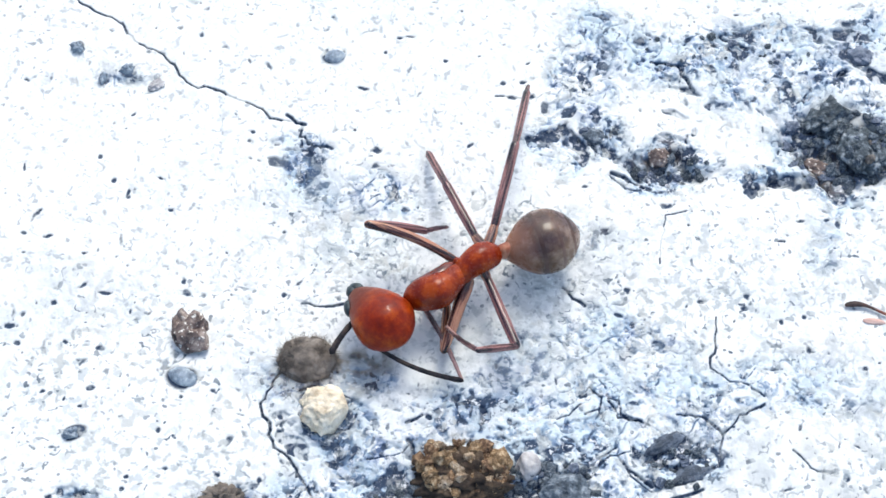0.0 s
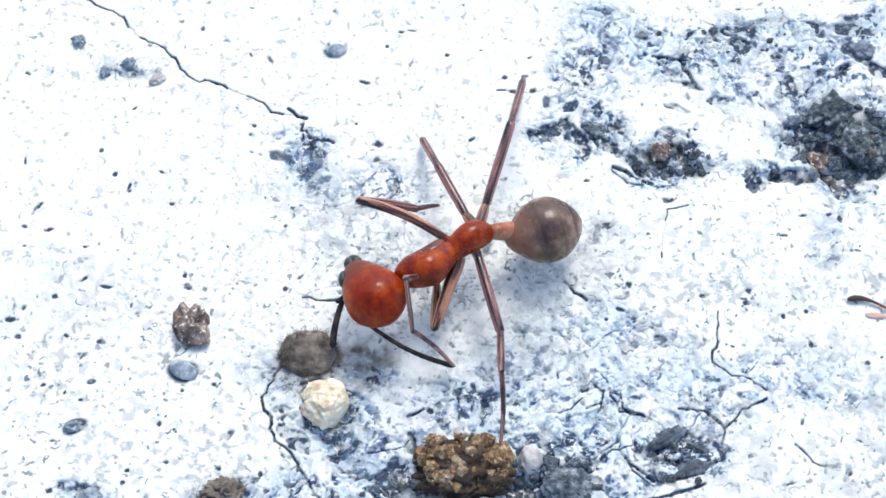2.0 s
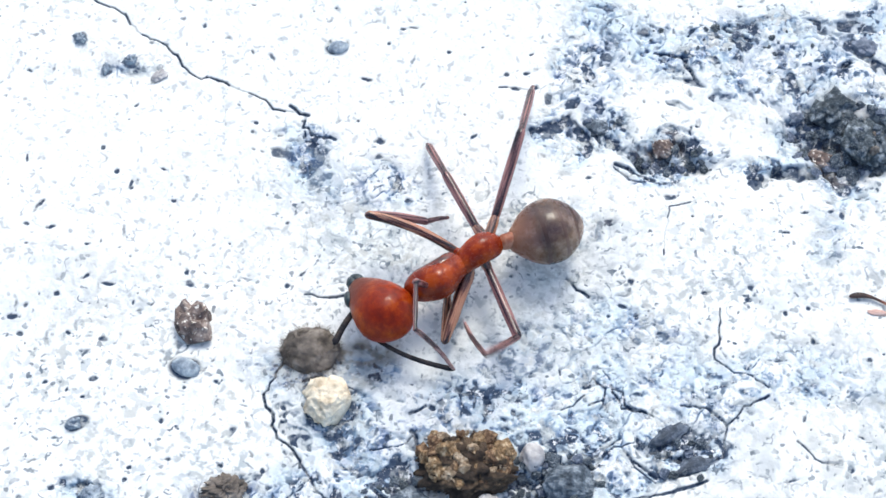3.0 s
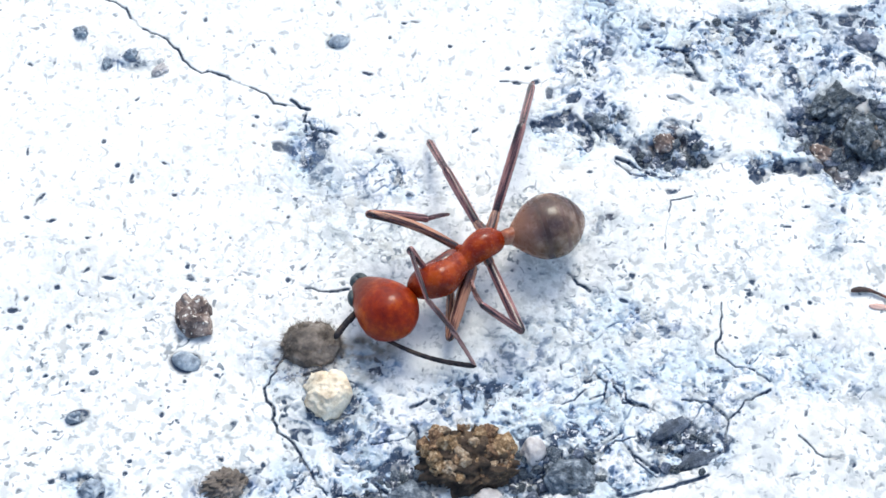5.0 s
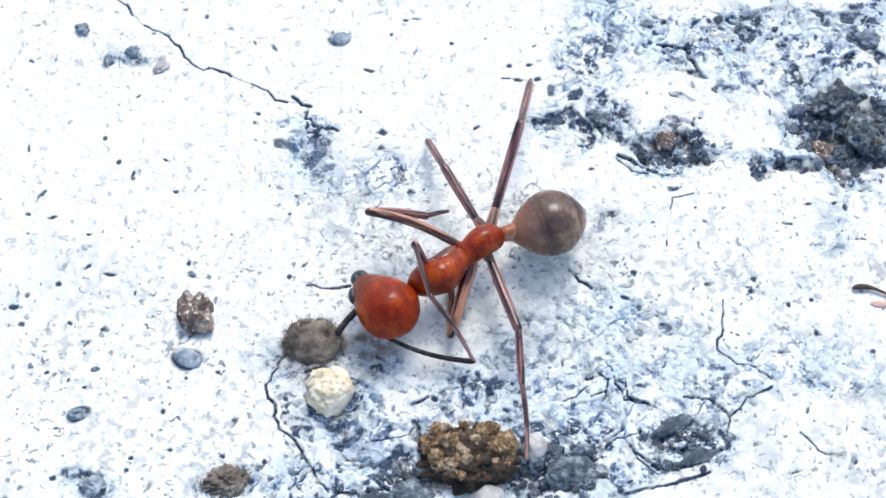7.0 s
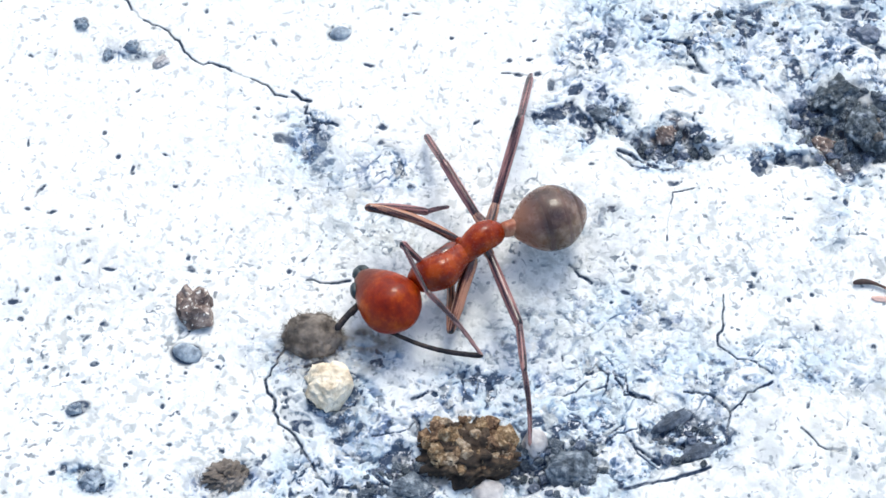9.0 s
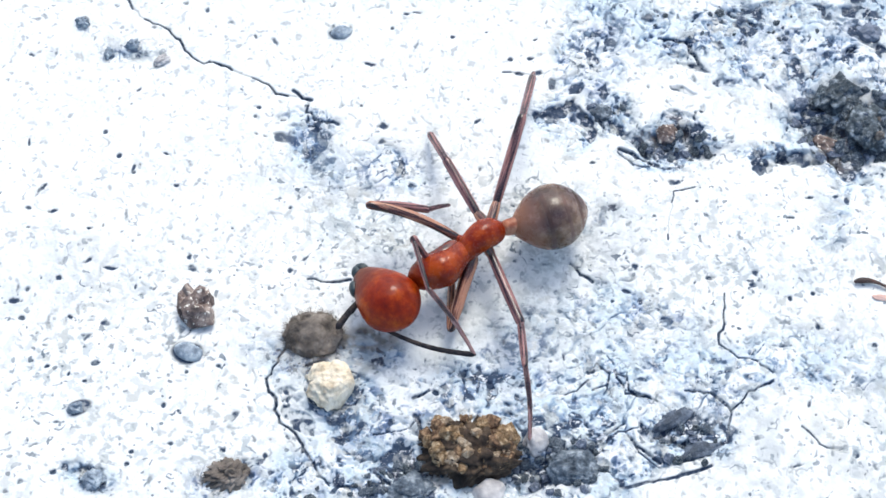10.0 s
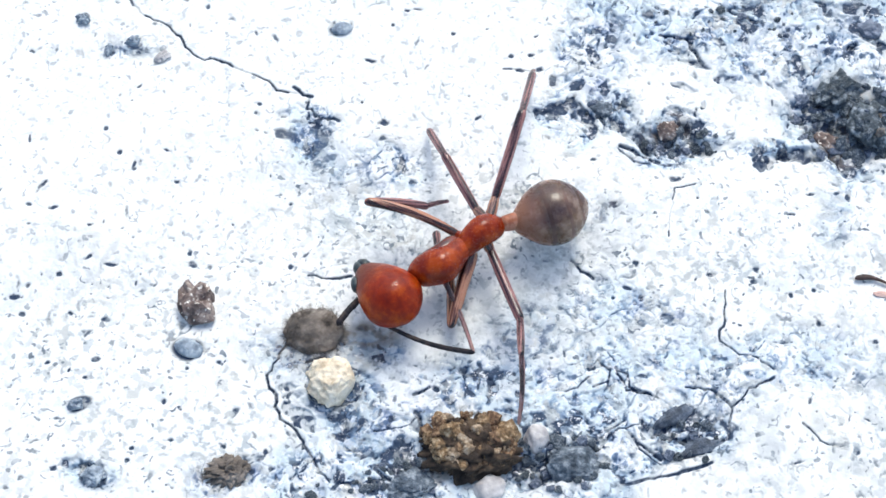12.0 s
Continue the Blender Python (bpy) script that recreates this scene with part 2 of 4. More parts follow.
    for r, s in zip(rings, rings[1:]):
        for k in range(sides):
            bm.faces.new((r[k], r[(k + 1) % sides], s[(k + 1) % sides], s[k]))
    bm.faces.new(list(reversed(rings[0])))
    bm.faces.new(rings[-1])
    return bm


def profile(length, widths, heights=None, zs=None, n=22, x0=0.0):
    """Stations with rounded ends; widths, heights and zs are values at even steps along the length."""
    heights = heights or widths
    out = []
    for i in range(n + 1):
        u = 0.5 - 0.5 * math.cos(math.pi * i / n)
        pick = lambda v: float(np.interp(u, np.linspace(0, 1, len(v)), v)) if v else 0.0
        d = min(u, 1 - u) * length / max(pick(widths), 1e-6)
        cap = math.sqrt(max(1 - max(1 - d, 0) ** 2, 0.02))
        out.append((x0 + u * length, pick(widths) * cap, pick(heights) * cap, pick(zs)))
    return out


def lumpy(rx, ry, rz, seed, rough=0.25, freq=1.3, cuts=4, sharp=0.0):
    """A stone: a ball pushed in and out by noise, with a few broken faces."""
    bm = bmesh.new()
    bmesh.ops.create_icosphere(bm, subdivisions=cuts, radius=1.0)
    rnd = random.Random(seed)
    off = Vector((rnd.uniform(-50, 50), rnd.uniform(-50, 50), rnd.uniform(-50, 50)))
    planes = [(Vector((rnd.gauss(0, 1), rnd.gauss(0, 1), rnd.gauss(0, 0.8))).normalized(), rnd.uniform(0.62, 0.9)) for _ in range(7)]
    for v in bm.verts:
        p = v.co.copy()
        g = 1 + rough * noise.fractal(p * freq + off, 0.6, 2.1, 5)
        p *= g
        if sharp:
            for n, d in planes:
                over = p.dot(n) - d
                if over > 0:
                    p -= n * over * sharp
        v.co = (p.x * rx, p.y * ry, p.z * rz)
    return bm


def stone(name, at, size, material, label, category, seed, turn=0.0, rough=0.25, freq=1.3, sharp=0.0, cuts=4, sink=0.35, kind="", smooth=True, group=""):
    rx, ry, rz = size
    ob = solid(name, lumpy(rx, ry, rz, seed, rough, freq, cuts, sharp), material, smooth=smooth)
    z = ground_at(*at) + rz * (1 - 2 * sink)
    ob.matrix_world = pose(at[0] * MM, at[1] * MM, z * MM, 0, 0, turn)
    ob["half_height"], ob["base"] = rz, z
    return tagged(ob, label, category, group, kind)


# ---- ground: one sheet of weathered concrete with cracks, pits and rough patches ----
def axis(lo, hi, step, far):
    mid = np.arange(lo, hi + step / 2, step)
    grow = step * 1.12 ** np.arange(1, 110)
    side = np.cumsum(grow)
    side = side[side < far]
    return np.concatenate([(lo - side)[::-1], mid, hi + side])


GX, GY = axis(-14.4, 14.6, 0.026, 1500), axis(-8.2, 10.2, 0.026, 1500)
XX, YY = np.meshgrid(GX, GY)
rng = np.random.default_rng(7)


def value_noise(x, y, cell, seed):
    r = np.random.default_rng(seed).random((257, 257))
    u, v = x / cell + 91.3, y / cell + 47.7
    i, j = np.floor(u).astype(int), np.floor(v).astype(int)
    fu, fv = u - i, v - j
    fu, fv = fu * fu * (3 - 2 * fu), fv * fv * (3 - 2 * fv)
    i, j, i1, j1 = i % 256, j % 256, (i + 1) % 256, (j + 1) % 256
    return (r[i, j] * (1 - fu) + r[i1, j] * fu) * (1 - fv) + (r[i, j1] * (1 - fu) + r[i1, j1] * fu) * fv - 0.5


def layered(x, y, cell, seed, octaves=3):
    return sum(value_noise(x, y, cell / 2 ** k, seed + k) * 0.5 ** k for k in range(octaves))


def step01(v, a, b):
    t = np.clip((v - a) / (b - a), 0, 1)
    return t * t * (3 - 2 * t)


WX = XX + 0.55 * layered(XX, YY, 1.2, 31)
WY = YY + 0.55 * layered(XX, YY, 1.2, 41)
EX, EY = WX + 1.5 * layered(XX, YY, 2.8, 35, 4), WY + 1.5 * layered(XX, YY, 2.8, 45, 4)


def patch(cx, cy, rx, ry, turn=0.0, soft=0.5):
    """1 inside an uneven oval, 0 outside."""
    c, s = math.cos(radians(turn)), math.sin(radians(turn))
    wide = min(rx, ry) > 0.7
    x, y = (EX, EY) if wide else (WX, WY)
    u, v = (x - cx) * c + (y - cy) * s, -(x - cx) * s + (y - cy) * c
    return 1 - step01(np.sqrt((u / rx) ** 2 + (v / ry) ** 2), 1 - soft, 1 + soft * 0.5)


# rough, stained patches: place, half sizes, turn, strength
zone = np.zeros_like(XX)


def wear(*patches):
    for cx, cy, rx, ry, turn, strength in patches:
        np.maximum(zone, strength * patch(cx, cy, rx, ry, turn, 0.75), out=zone)


wear((8.706, 7.466, 4.6, 1.6, 0, 0.6), (4.637, 6.877, 1.3, 1.7, 20, 0.75), (3.74, 4.857, 1.1, 0.8, 0, 0.8),
     (4.967, 4.479, 0.9, 0.6, 0, 1.0), (6.903, 3.636, 1.4, 0.7, 0, 1.1), (6.298, 2.988, 1.4, 0.35, -15, 1.0),
     (10.26, 5.715, 1.9, 1.1, 0, 0.55), (11.756, 3.823, 1.9, 1.6, 0, 1.2), (9.575, 3.173, 1.2, 0.4, 0, 0.9),
     (-3.916, 3.543, 0.65, 0.6, 0, 0.75), (-3.768, 4.103, 0.9, 0.4, -20, 0.8), (-1.454, 3.173, 1.5, 1.2, 0, 0.85))
wear((-2.666, 2.529, 2.8, 1.1, 0, 0.42), (0.699, -6.019, 4.4, 1.5, 0, 1.0), (1.781, -4.727, 5.5, 2.0, 0, 0.6),
     (2.59, -2.737, 1.7, 1.7, 0, 0.35), (-2.22, -4.236, 2.0, 1.6, 0, 0.7), (3.054, -6.019, 2.2, 1.2, 0, 1.2),
     (-1.268, -6.813, 1.4, 0.9, 0, 1.0), (1.33, -3.873, 2.2, 0.65, 0, 1.1), (4.563, -4.236, 1.6, 1.3, 0, 0.65),
     (6.651, -5.538, 1.4, 0.9, 20, 1.0), (7.688, -3.574, 2.6, 1.5, 0, 0.65), (4.644, -2.06, 2.4, 1.5, 0, 0.5))
wear((-3.382, -6.813, 1.9, 0.8, 0, 0.8), (-9.583, -6.655, 1.0, 0.5, 0, 0.6), (-5.804, -6.655, 1.0, 0.7, 0, 0.7),
     (-3.486, -3.073, 1.7, 1.3, 0, 0.6), (-2.007, -3.107, 1.1, 0.6, 0, 0.9), (-2.149, 0.725, 2.8, 1.5, 0, 0.26), (3.634, 1.082, 2.0, 1.3, 0, 0.34), (1.024, -3.408, 2.4, 0.8, 0, 0.5), (11.175, 0.904, 0.6, 1.4, 20, 0.4), (-9.377, 6.682, 1.1, 0.5, 0, 0.45),
     (11.801, 6.197, 1.7, 0.8, -10, 0.85), (13.32, 8.059, 0.6, 0.7, 0, 1.2), (10.322, -3.574, 2.6, 1.6, 0, 0.42), (0.249, -3.073, 3.4, 1.2, 10, 0.38), (3.125, 0.018, 2.0, 1.0, 0, 0.25),
     (-9.553, -1.03, 3.4, 1.6, 0, 0.16), (5.072, -6.813, 2.2, 0.25, 20, 0.9))
far = step01(np.maximum(np.abs(XX) - 15, np.abs(YY - 1) - 10), 0, 4)
zone = zone * (1 - far)

height = 0.26 * layered(XX, YY, 5.0, 1) + 0.022 * layered(XX, YY, 0.9, 11) + 0.012 * layered(XX, YY, 0.22, 21)
crumb = layered(WX, WY, 0.40, 51, 3)
pit = step01(-crumb, 0.04, 0.30)
height = height - zone * (0.08 * pit) + zone * 0.03 * layered(XX, YY, 0.35, 61)
dirt_shade = zone * (0.13 * step01(layered(XX, YY, 0.8, 71), -0.25, 0.25) + 0.72 * step01(-crumb, 0.12, 0.30)
               + 0.70 * step01(layered(XX, YY, 0.26, 81, 2), 0.14, 0.32))
# worm-like hairlines between the crumbs of the cement: faint on the open sheet, dense on the rough patches
def hairlines(cell, width, seed, keep):
    n = layered(WX * 0.93 + YY * 0.37, WY * 0.93 - XX * 0.37, cell, seed, 2)
    gate = layered(XX, YY, cell * 1.1, seed + 9, 2)
    return (1 - step01(np.abs(n), width * 0.35, width)) * step01(gate, keep, keep + 0.10) * step01(layered(WX, WY, cell * 0.55, seed + 5, 2), -0.16, 0.0)


rim = np.maximum(np.maximum(hairlines(1.5, 0.035, 281, -0.12), hairlines(0.75, 0.055, 301, -0.02)), hairlines(0.42, 0.075, 331, 0.06))
faint = np.maximum(np.maximum(hairlines(0.62, 0.085, 361, 0.14), hairlines(0.42, 0.105, 391, 0.14)), hairlines(0.30, 0.13, 431, 0.17))
dirt_shade = np.maximum(dirt_shade, np.minimum(zone * 1.25, 1.0) * 0.85 * rim)
faint = faint * step01(layered(XX, YY, 0.17, 171, 2), -0.12, 0.16)
# the trodden middle is mottled all over
trodden = np.maximum(patch(-1.2, 1.2, 4.6, 3.0, 0, 0.7), 0.75 * patch(7.5, -1.0, 5.5, 3.2, 0, 0.7))
tread = np.clip(0.28 + 0.90 * np.maximum.reduce([trodden, 0.55 * patch(8.6, 0.9, 4.8, 1.9, 0, 0.6), 0.9 * patch(-7.5, -4.2, 6.5, 4.2, 0, 0.8), 0.8 * patch(11.0, -5.0, 4.5, 3.2, 0, 0.7), np.minimum(zone * 1.4, 1)]), 0, 1)
mottle = np.maximum(hairlines(0.50, 0.085, 461, 0.05), hairlines(0.34, 0.10, 481, 0.06))
dirt_shade = np.maximum(dirt_shade, (0.26 + 0.20 * tread) * faint * (0.45 + 0.55 * step01(layered(XX, YY, 1.4, 95, 2), -0.25, 0.2)))
dirt_shade = np.maximum(dirt_shade, 0.46 * mottle * trodden * (0.5 + 0.5 * step01(layered(XX, YY, 0.15, 491, 2), -0.2, 0.1)))
height -= 0.05 * np.maximum(rim * zone, 0.5 * faint)
# cloudy staining, stronger where the surface is worn
dirt_shade += 0.10 * patch(9.484, -4.4, 5.5, 3.4, 0, 0.8) * step01(layered(XX, YY, 0.7, 97, 3), -0.2, 0.25)
dirt_shade += (0.04 + 0.20 * zone) * step01(layered(WX, WY, 0.55, 91, 3), 0.05, 0.34)

dirt_shade += 0.24 * patch(10.093, -6.338, 3.6, 1.5, 8, 0.6) * step01(layered(XX, YY, 0.6, 99, 3), -0.25, 0.2)

# the ant's soft shadow painted beside it, plus a fainter darker patch
dirt_shade += 0.17 * patch(1.69, -2.47, 2.0, 1.9, 0, 0.8) + 0.07 * patch(4.79, 0.83, 1.6, 1.4, 0, 0.8)

# fine grain breaks the stains up
grain = layered(XX, YY, 0.15, 151, 2)
dirt_shade *= 1 - np.minimum(zone, 1) * 0.75 * step01(grain, -0.08, 0.22)

# the pale smooth lobe stands above the hollow beside it
lobe = np.maximum(patch(8.6, 0.814, 4.6, 1.7, -3, 0.35), patch(10.258, -6.178, 3.6, 1.5, 10, 0.35))
height += 0.10 * lobe
dirt_shade *= 1 - 0.25 * lobe * (1 - np.minimum(zone * 1.5, 1))
hollow = np.maximum(np.maximum(patch(12.0, 4.15, 2.0, 1.35, -8, 0.3), patch(10.362, 2.804, 0.8, 0.25, 0, 0.4)), patch(6.725, 3.358, 1.3, 0.5, -12, 0.4))
hollow = np.maximum(hollow, patch(2.51, -6.623, 1.5, 0.45, 8, 0.5))
height -= 0.28 * hollow * (1 + 1.2 * layered(XX, YY, 0.5, 105))
dirt_shade = np.maximum(dirt_shade, hollow * (0.50 + 1.5 * layered(XX, YY, 0.36, 101)))
# dark ring round the white pebble, and grime beside the dirt ball
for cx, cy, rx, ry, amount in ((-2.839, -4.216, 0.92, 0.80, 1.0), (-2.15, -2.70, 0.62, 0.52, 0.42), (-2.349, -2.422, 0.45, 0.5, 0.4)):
    dirt_shade = np.maximum(dirt_shade, amount * patch(cx, cy, rx, ry, 0, 0.45) * (0.75 + 1.1 * layered(XX, YY, 0.3, 141)))


def near(cx, cy, r):
    i0, i1 = np.searchsorted(GX, cx - r), np.searchsorted(GX, cx + r)
    j0, j1 = np.searchsorted(GY, cy - r), np.searchsorted(GY, cy + r)
    return slice(j0, j1), slice(i0, i1)


def crack(points, width, depth, seed, gaps=0.25):
    """A jagged hairline along a few turning points."""
    r = random.Random(seed)
    line = []
    for (ax, ay), (bx, by) in zip(points, points[1:]):
        n = max(2, int(math.hypot(bx - ax, by - ay) / 0.16))
        for k in range(n):
            u = k / n
            line.append((ax + (bx - ax) * u + r.gauss(0, 0.022), ay + (by - ay) * u + r.gauss(0, 0.022), width * (0.9 + 0.22 * math.sin(len(line) * 0.55 + seed) + r.uniform(-0.12, 0.12))))
    line.append((*points[-1], width * 0.5))
    for k, ((ax, ay, wa), (bx, by, wb)) in enumerate(zip(line, line[1:])):
        weak = 0.35 if value_noise(np.array(k * 0.21 + seed), np.array(0.5), 1.0, 5) > 0.5 - gaps else 1.0
        s = near((ax + bx) / 2, (ay + by) / 2, 0.45)
        x, y = XX[s], YY[s]
        dx, dy = bx - ax, by - ay
        u = np.clip(((x - ax) * dx + (y - ay) * dy) / (dx * dx + dy * dy + 1e-9), 0, 1)
        d = np.hypot(x - ax - u * dx, y - ay - u * dy)
        g = 1 - step01(d, 0.25 * wa, wa)
        height[s] = np.minimum(height[s], height[s] - depth * g * weak * 0.5)
        dirt_shade[s] = np.maximum(dirt_shade[s], g * weak * 0.95)


crack([(-9.498, 8.418), (-9.068, 7.821), (-8.157, 7.308), (-7.523, 6.526), (-7.049, 6.1), (-6.787, 6.216), (-5.764, 5.754), (-5.138, 5.485), (-4.876, 5.142), (-3.958, 4.952)], 0.047, 0.12, 1, 0.22)
crack([(-3.918, 4.936), (-3.973, 4.540), (-3.568, 4.257), (-3.036, 4.125)], 0.085, 0.12, 22, 0.1)
crack([(-4.427, 5.260), (-4.086, 4.974), (-3.835, 4.917)], 0.10, 0.12, 23, 0.0)
crack([(-4.264, -2.588), (-4.315, -2.924), (-4.564, -3.34), (-4.791, -3.869), (-4.731, -4.231), (-4.571, -4.395), (-4.526, -4.802), (-4.392, -5.109), (-3.954, -5.416), (-3.745, -5.768), (-3.828, -6.055)], 0.060, 0.14, 2, 0.16)
crack([(-3.745, -5.768), (-3.312, -6.576), (-2.619, -7.159)], 0.05, 0.1, 19, 0.4)
crack([(4.743, -3.574), (4.995, -4.236), (5.637, -4.351)], 0.07, 0.14, 3, 0.1)
crack([(7.889, -1.256), (7.774, -2.346), (7.641, -2.481), (7.652, -2.8), (8.172, -3.185), (8.63, -3.302), (9.07, -3.634)], 0.048, 0.10, 4, 0.0)
crack([(6.649, -4.153), (7.338, -4.236), (7.845, -4.76), (8.34, -4.236), (9.061, -3.873)], 0.056, 0.12, 5, -0.4)
crack([(7.845, -4.76), (7.78, -5.2), (7.678, -5.698)], 0.05, 0.1, 6, -0.4)
crack([(7.388, 2.074), (6.65, 1.892), (6.448, 1.082), (6.38, 0.371)], 0.036, 0.07, 7, 0.4)
# the shadow along a low ridge, drawn as a dark crack
crack([(4.764, -6.97), (5.982, -6.734), (7.214, -6.338)], 0.075, 0.07, 8, 0.0)
crack([(5.268, -5.779), (5.854, -6.258)], 0.07, 0.15, 9, 0.0)
crack([(3.971, -5.859), (4.442, -5.457), (4.913, -5.134)], 0.05, 0.1, 10)
crack([(6.494, 7.073), (7.246, 6.975), (7.549, 6.39), (7.7, 6.1)], 0.09, 0.16, 11, 0.0)
crack([(5.17, 3.358), (5.651, 3.117), (6.208, 2.804)], 0.11, 0.2, 12, 0.0)
crack([(8.569, 7.96), (9.388, 7.564)], 0.09, 0.16, 13, 0.0)
crack([(-0.831, -4.4), (-0.37, -4.153)], 0.06, 0.12, 14, 0.0)
crack([(-0.751, -4.89), (-0.596, -5.296)], 0.10, 0.2, 15, 0.0)
crack([(-1.724, -6.576), (-1.419, -6.813), (-1.189, -7.127), (-0.811, -7.44)], 0.10, 0.2, 16, 0.0)
crack([(-3.739, -0.804), (-3.229, -0.926), (-2.913, -0.891), (-2.566, -0.822)], 0.055, 0.1, 17, 0.0)
crack([(3.594, -0.333), (3.902, -0.648), (4.213, -0.856)], 0.075, 0.12, 18, 0.0)

# shadowed recesses by the slivers, their shade drawn as wide dark cracks
crack([(5.654, -5.553), (6.208, -5.198), (6.682, -4.939), (7.111, -4.711)], 0.09, 0.08, 20, 0.1)
crack([(6.308, -6.226), (6.925, -6.068), (7.352, -5.812), (7.713, -5.652)], 0.09, 0.08, 21, 0.1)

# finer breaks
crack([(-11.245, 9.644), (-10.688, 9.117), (-10.184, 8.795), (-9.796, 8.634), (-9.455, 8.393)], 0.046, 0.10, 24, 0.0)
crack([(4.032, -3.562), (4.289, -3.312), (4.588, -3.645), (4.482, -3.976), (4.106, -4.141)], 0.042, 0.08, 30, 0.32)
crack([(4.699, -3.562), (5.047, -3.778), (5.125, -4.141), (5.819, -4.470)], 0.042, 0.08, 31, 0.32)
crack([(4.153, -5.926), (4.738, -5.364), (5.293, -5.251)], 0.042, 0.08, 32, 0.32)
crack([(5.039, -5.477), (5.294, -5.927), (5.849, -6.405)], 0.042, 0.08, 33, 0.32)
crack([(9.764, -5.206), (10.176, -5.770), (10.844, -5.962)], 0.042, 0.08, 34, 0.32)
crack([(6.260, -4.879), (7.009, -4.667), (7.153, -4.307)], 0.042, 0.08, 35, 0.32)
crack([(3.129, -4.305), (3.674, -4.140), (3.992, -3.843)], 0.042, 0.08, 36, 0.32)
crack([(1.806, 5.978), (2.389, 5.901), (2.772, 5.862)], 0.042, 0.08, 38, 0.32)
crack([(-1.864, -5.441), (-0.949, -5.280), (-0.614, -4.874)], 0.042, 0.08, 41, 0.32)
crack([(5.041, 3.277), (5.671, 2.724), (6.246, 2.815)], 0.042, 0.08, 43, 0.32)
crack([(-3.756, -3.473), (-3.357, -3.307), (-2.824, -3.507), (-2.355, -3.674)], 0.055, 0.10, 45, 0.15)
crack([(-2.192, -4.137), (-2.339, -4.547), (-2.949, -4.759), (-3.602, -4.497), (-3.736, -4.136)], 0.055, 0.10, 46, 0.15)

# specks: tiny grit-filled pits
def speck(cx, cy, length, width, ang, strength, curl=0.0):
    c, s_ = math.cos(ang), math.sin(ang)
    w = near(cx, cy, length * 1.3 + 0.08)
    x, y = XX[w] - cx, YY[w] - cy
    y = y + curl * x * x
    d = np.sqrt(((x * c + y * s_) / length) ** 2 + ((-x * s_ + y * c) / width) ** 2)
    d = d + 0.7 * value_noise(XX[w], YY[w], 0.07, 200)
    g = 1 - step01(d, 0.30, 1.30)
    height[w] -= 0.05 * g * strength
    dirt_shade[w] = np.maximum(dirt_shade[w], g * strength)


def strew_specks():
    """Uneven small specks all over the sheet, fewer on the smooth lobe, more on the open near side."""
    for k in range(200):
        size = min(0.024 * math.exp(rng.normal(0.35, 0.5)), 0.12)
        speck(rng.uniform(-13, -3.5), rng.uniform(-8, 1), size * rng.uniform(1.0, 2.4), size, rng.normal(0.1, 1.0), rng.choice([0.2, 0.35, 0.6], p=[0.5, 0.3, 0.2]))
    for k in range(160):
        size = min(0.022 * math.exp(rng.normal(0.3, 0.5)), 0.1)
        speck(rng.uniform(4, 13), rng.uniform(-7, 3.5), size * rng.uniform(1.0, 2.4), size, rng.normal(0.1, 1.0), rng.choice([0.2, 0.35, 0.7], p=[0.5, 0.3, 0.2]))
    for k in range(200):
        size = min(0.026 * math.exp(rng.normal(0.35, 0.5)), 0.11)
        speck(rng.normal(-0.5, 4.2), rng.normal(0.6, 2.4), size * rng.uniform(1.0, 2.6), size, rng.normal(0.1, 1.0), rng.choice([0.22, 0.35, 0.55], p=[0.45, 0.35, 0.2]))
    for k in range(170):
        size = min(0.024 * math.exp(rng.normal(0.3, 0.5)), 0.09)
        speck(rng.uniform(-13.5, 1), rng.uniform(1, 9.5), size * rng.uniform(1.0, 2.8), size, rng.normal(0.2, 1.0), rng.choice([0.25, 0.4, 0.65], p=[0.45, 0.35, 0.2]), 2.0 * rng.normal(0, 1))
    for k in range(800):
        cx, cy = rng.uniform(-14.2, 14.4), rng.uniform(-8.0, 10.0)
        if cx > 1 and -2.5 < cy < 3.5 and rng.random() < 0.45:
            continue
        size = min(0.024 * math.exp(rng.normal(0.35, 0.5)), 0.12)
        speck(cx, cy, size * rng.uniform(1.0, 3.2), size, rng.normal(-0.2, 0.9), rng.choice([0.2, 0.32, 0.5, 0.8], p=[0.46, 0.30, 0.15, 0.09]), 2.0 * rng.normal(0, 1))


strew_specks()
# the larger pits that catch the eye: place, half length, half width, turn
def pits(*places):
    for cx, cy, length, width, turn in places:
        speck(cx, cy, length, width, radians(turn), 0.92)


pits((-9.323, 3.081, 0.089, 0.079, 0), (-5.354, 4.668, 0.099, 0.059, -20), (-5.458, 4.385, 0.059, 0.059, 0), (-9.807, 3.879, 0.079, 0.069, 0), (-7.99, 3.173, 0.138, 0.04, -20), (-11.994, 3.543, 0.129, 0.049, 95), (-11.061, 1.261, 0.158, 0.079, 10), (-11.794, 1.351, 0.099, 0.059, -15), (-10.005, 0.725, 0.099, 0.04, 0), (-9.962, -0.246, 0.168, 0.059, 40), (-9.356, -0.473, 0.218, 0.069, -10), (-10.758, -0.804, 0.119, 0.089, 0), (-7.153, -0.105, 0.109, 0.079, 90), (-7.053, -0.473, 0.148, 0.109, -40), (-7.653, 2.165, 0.079, 0.069, 0), (-6.572, -0.56, 0.089, 0.079, 0), (-8.604, -1.03, 0.109, 0.049, 90))
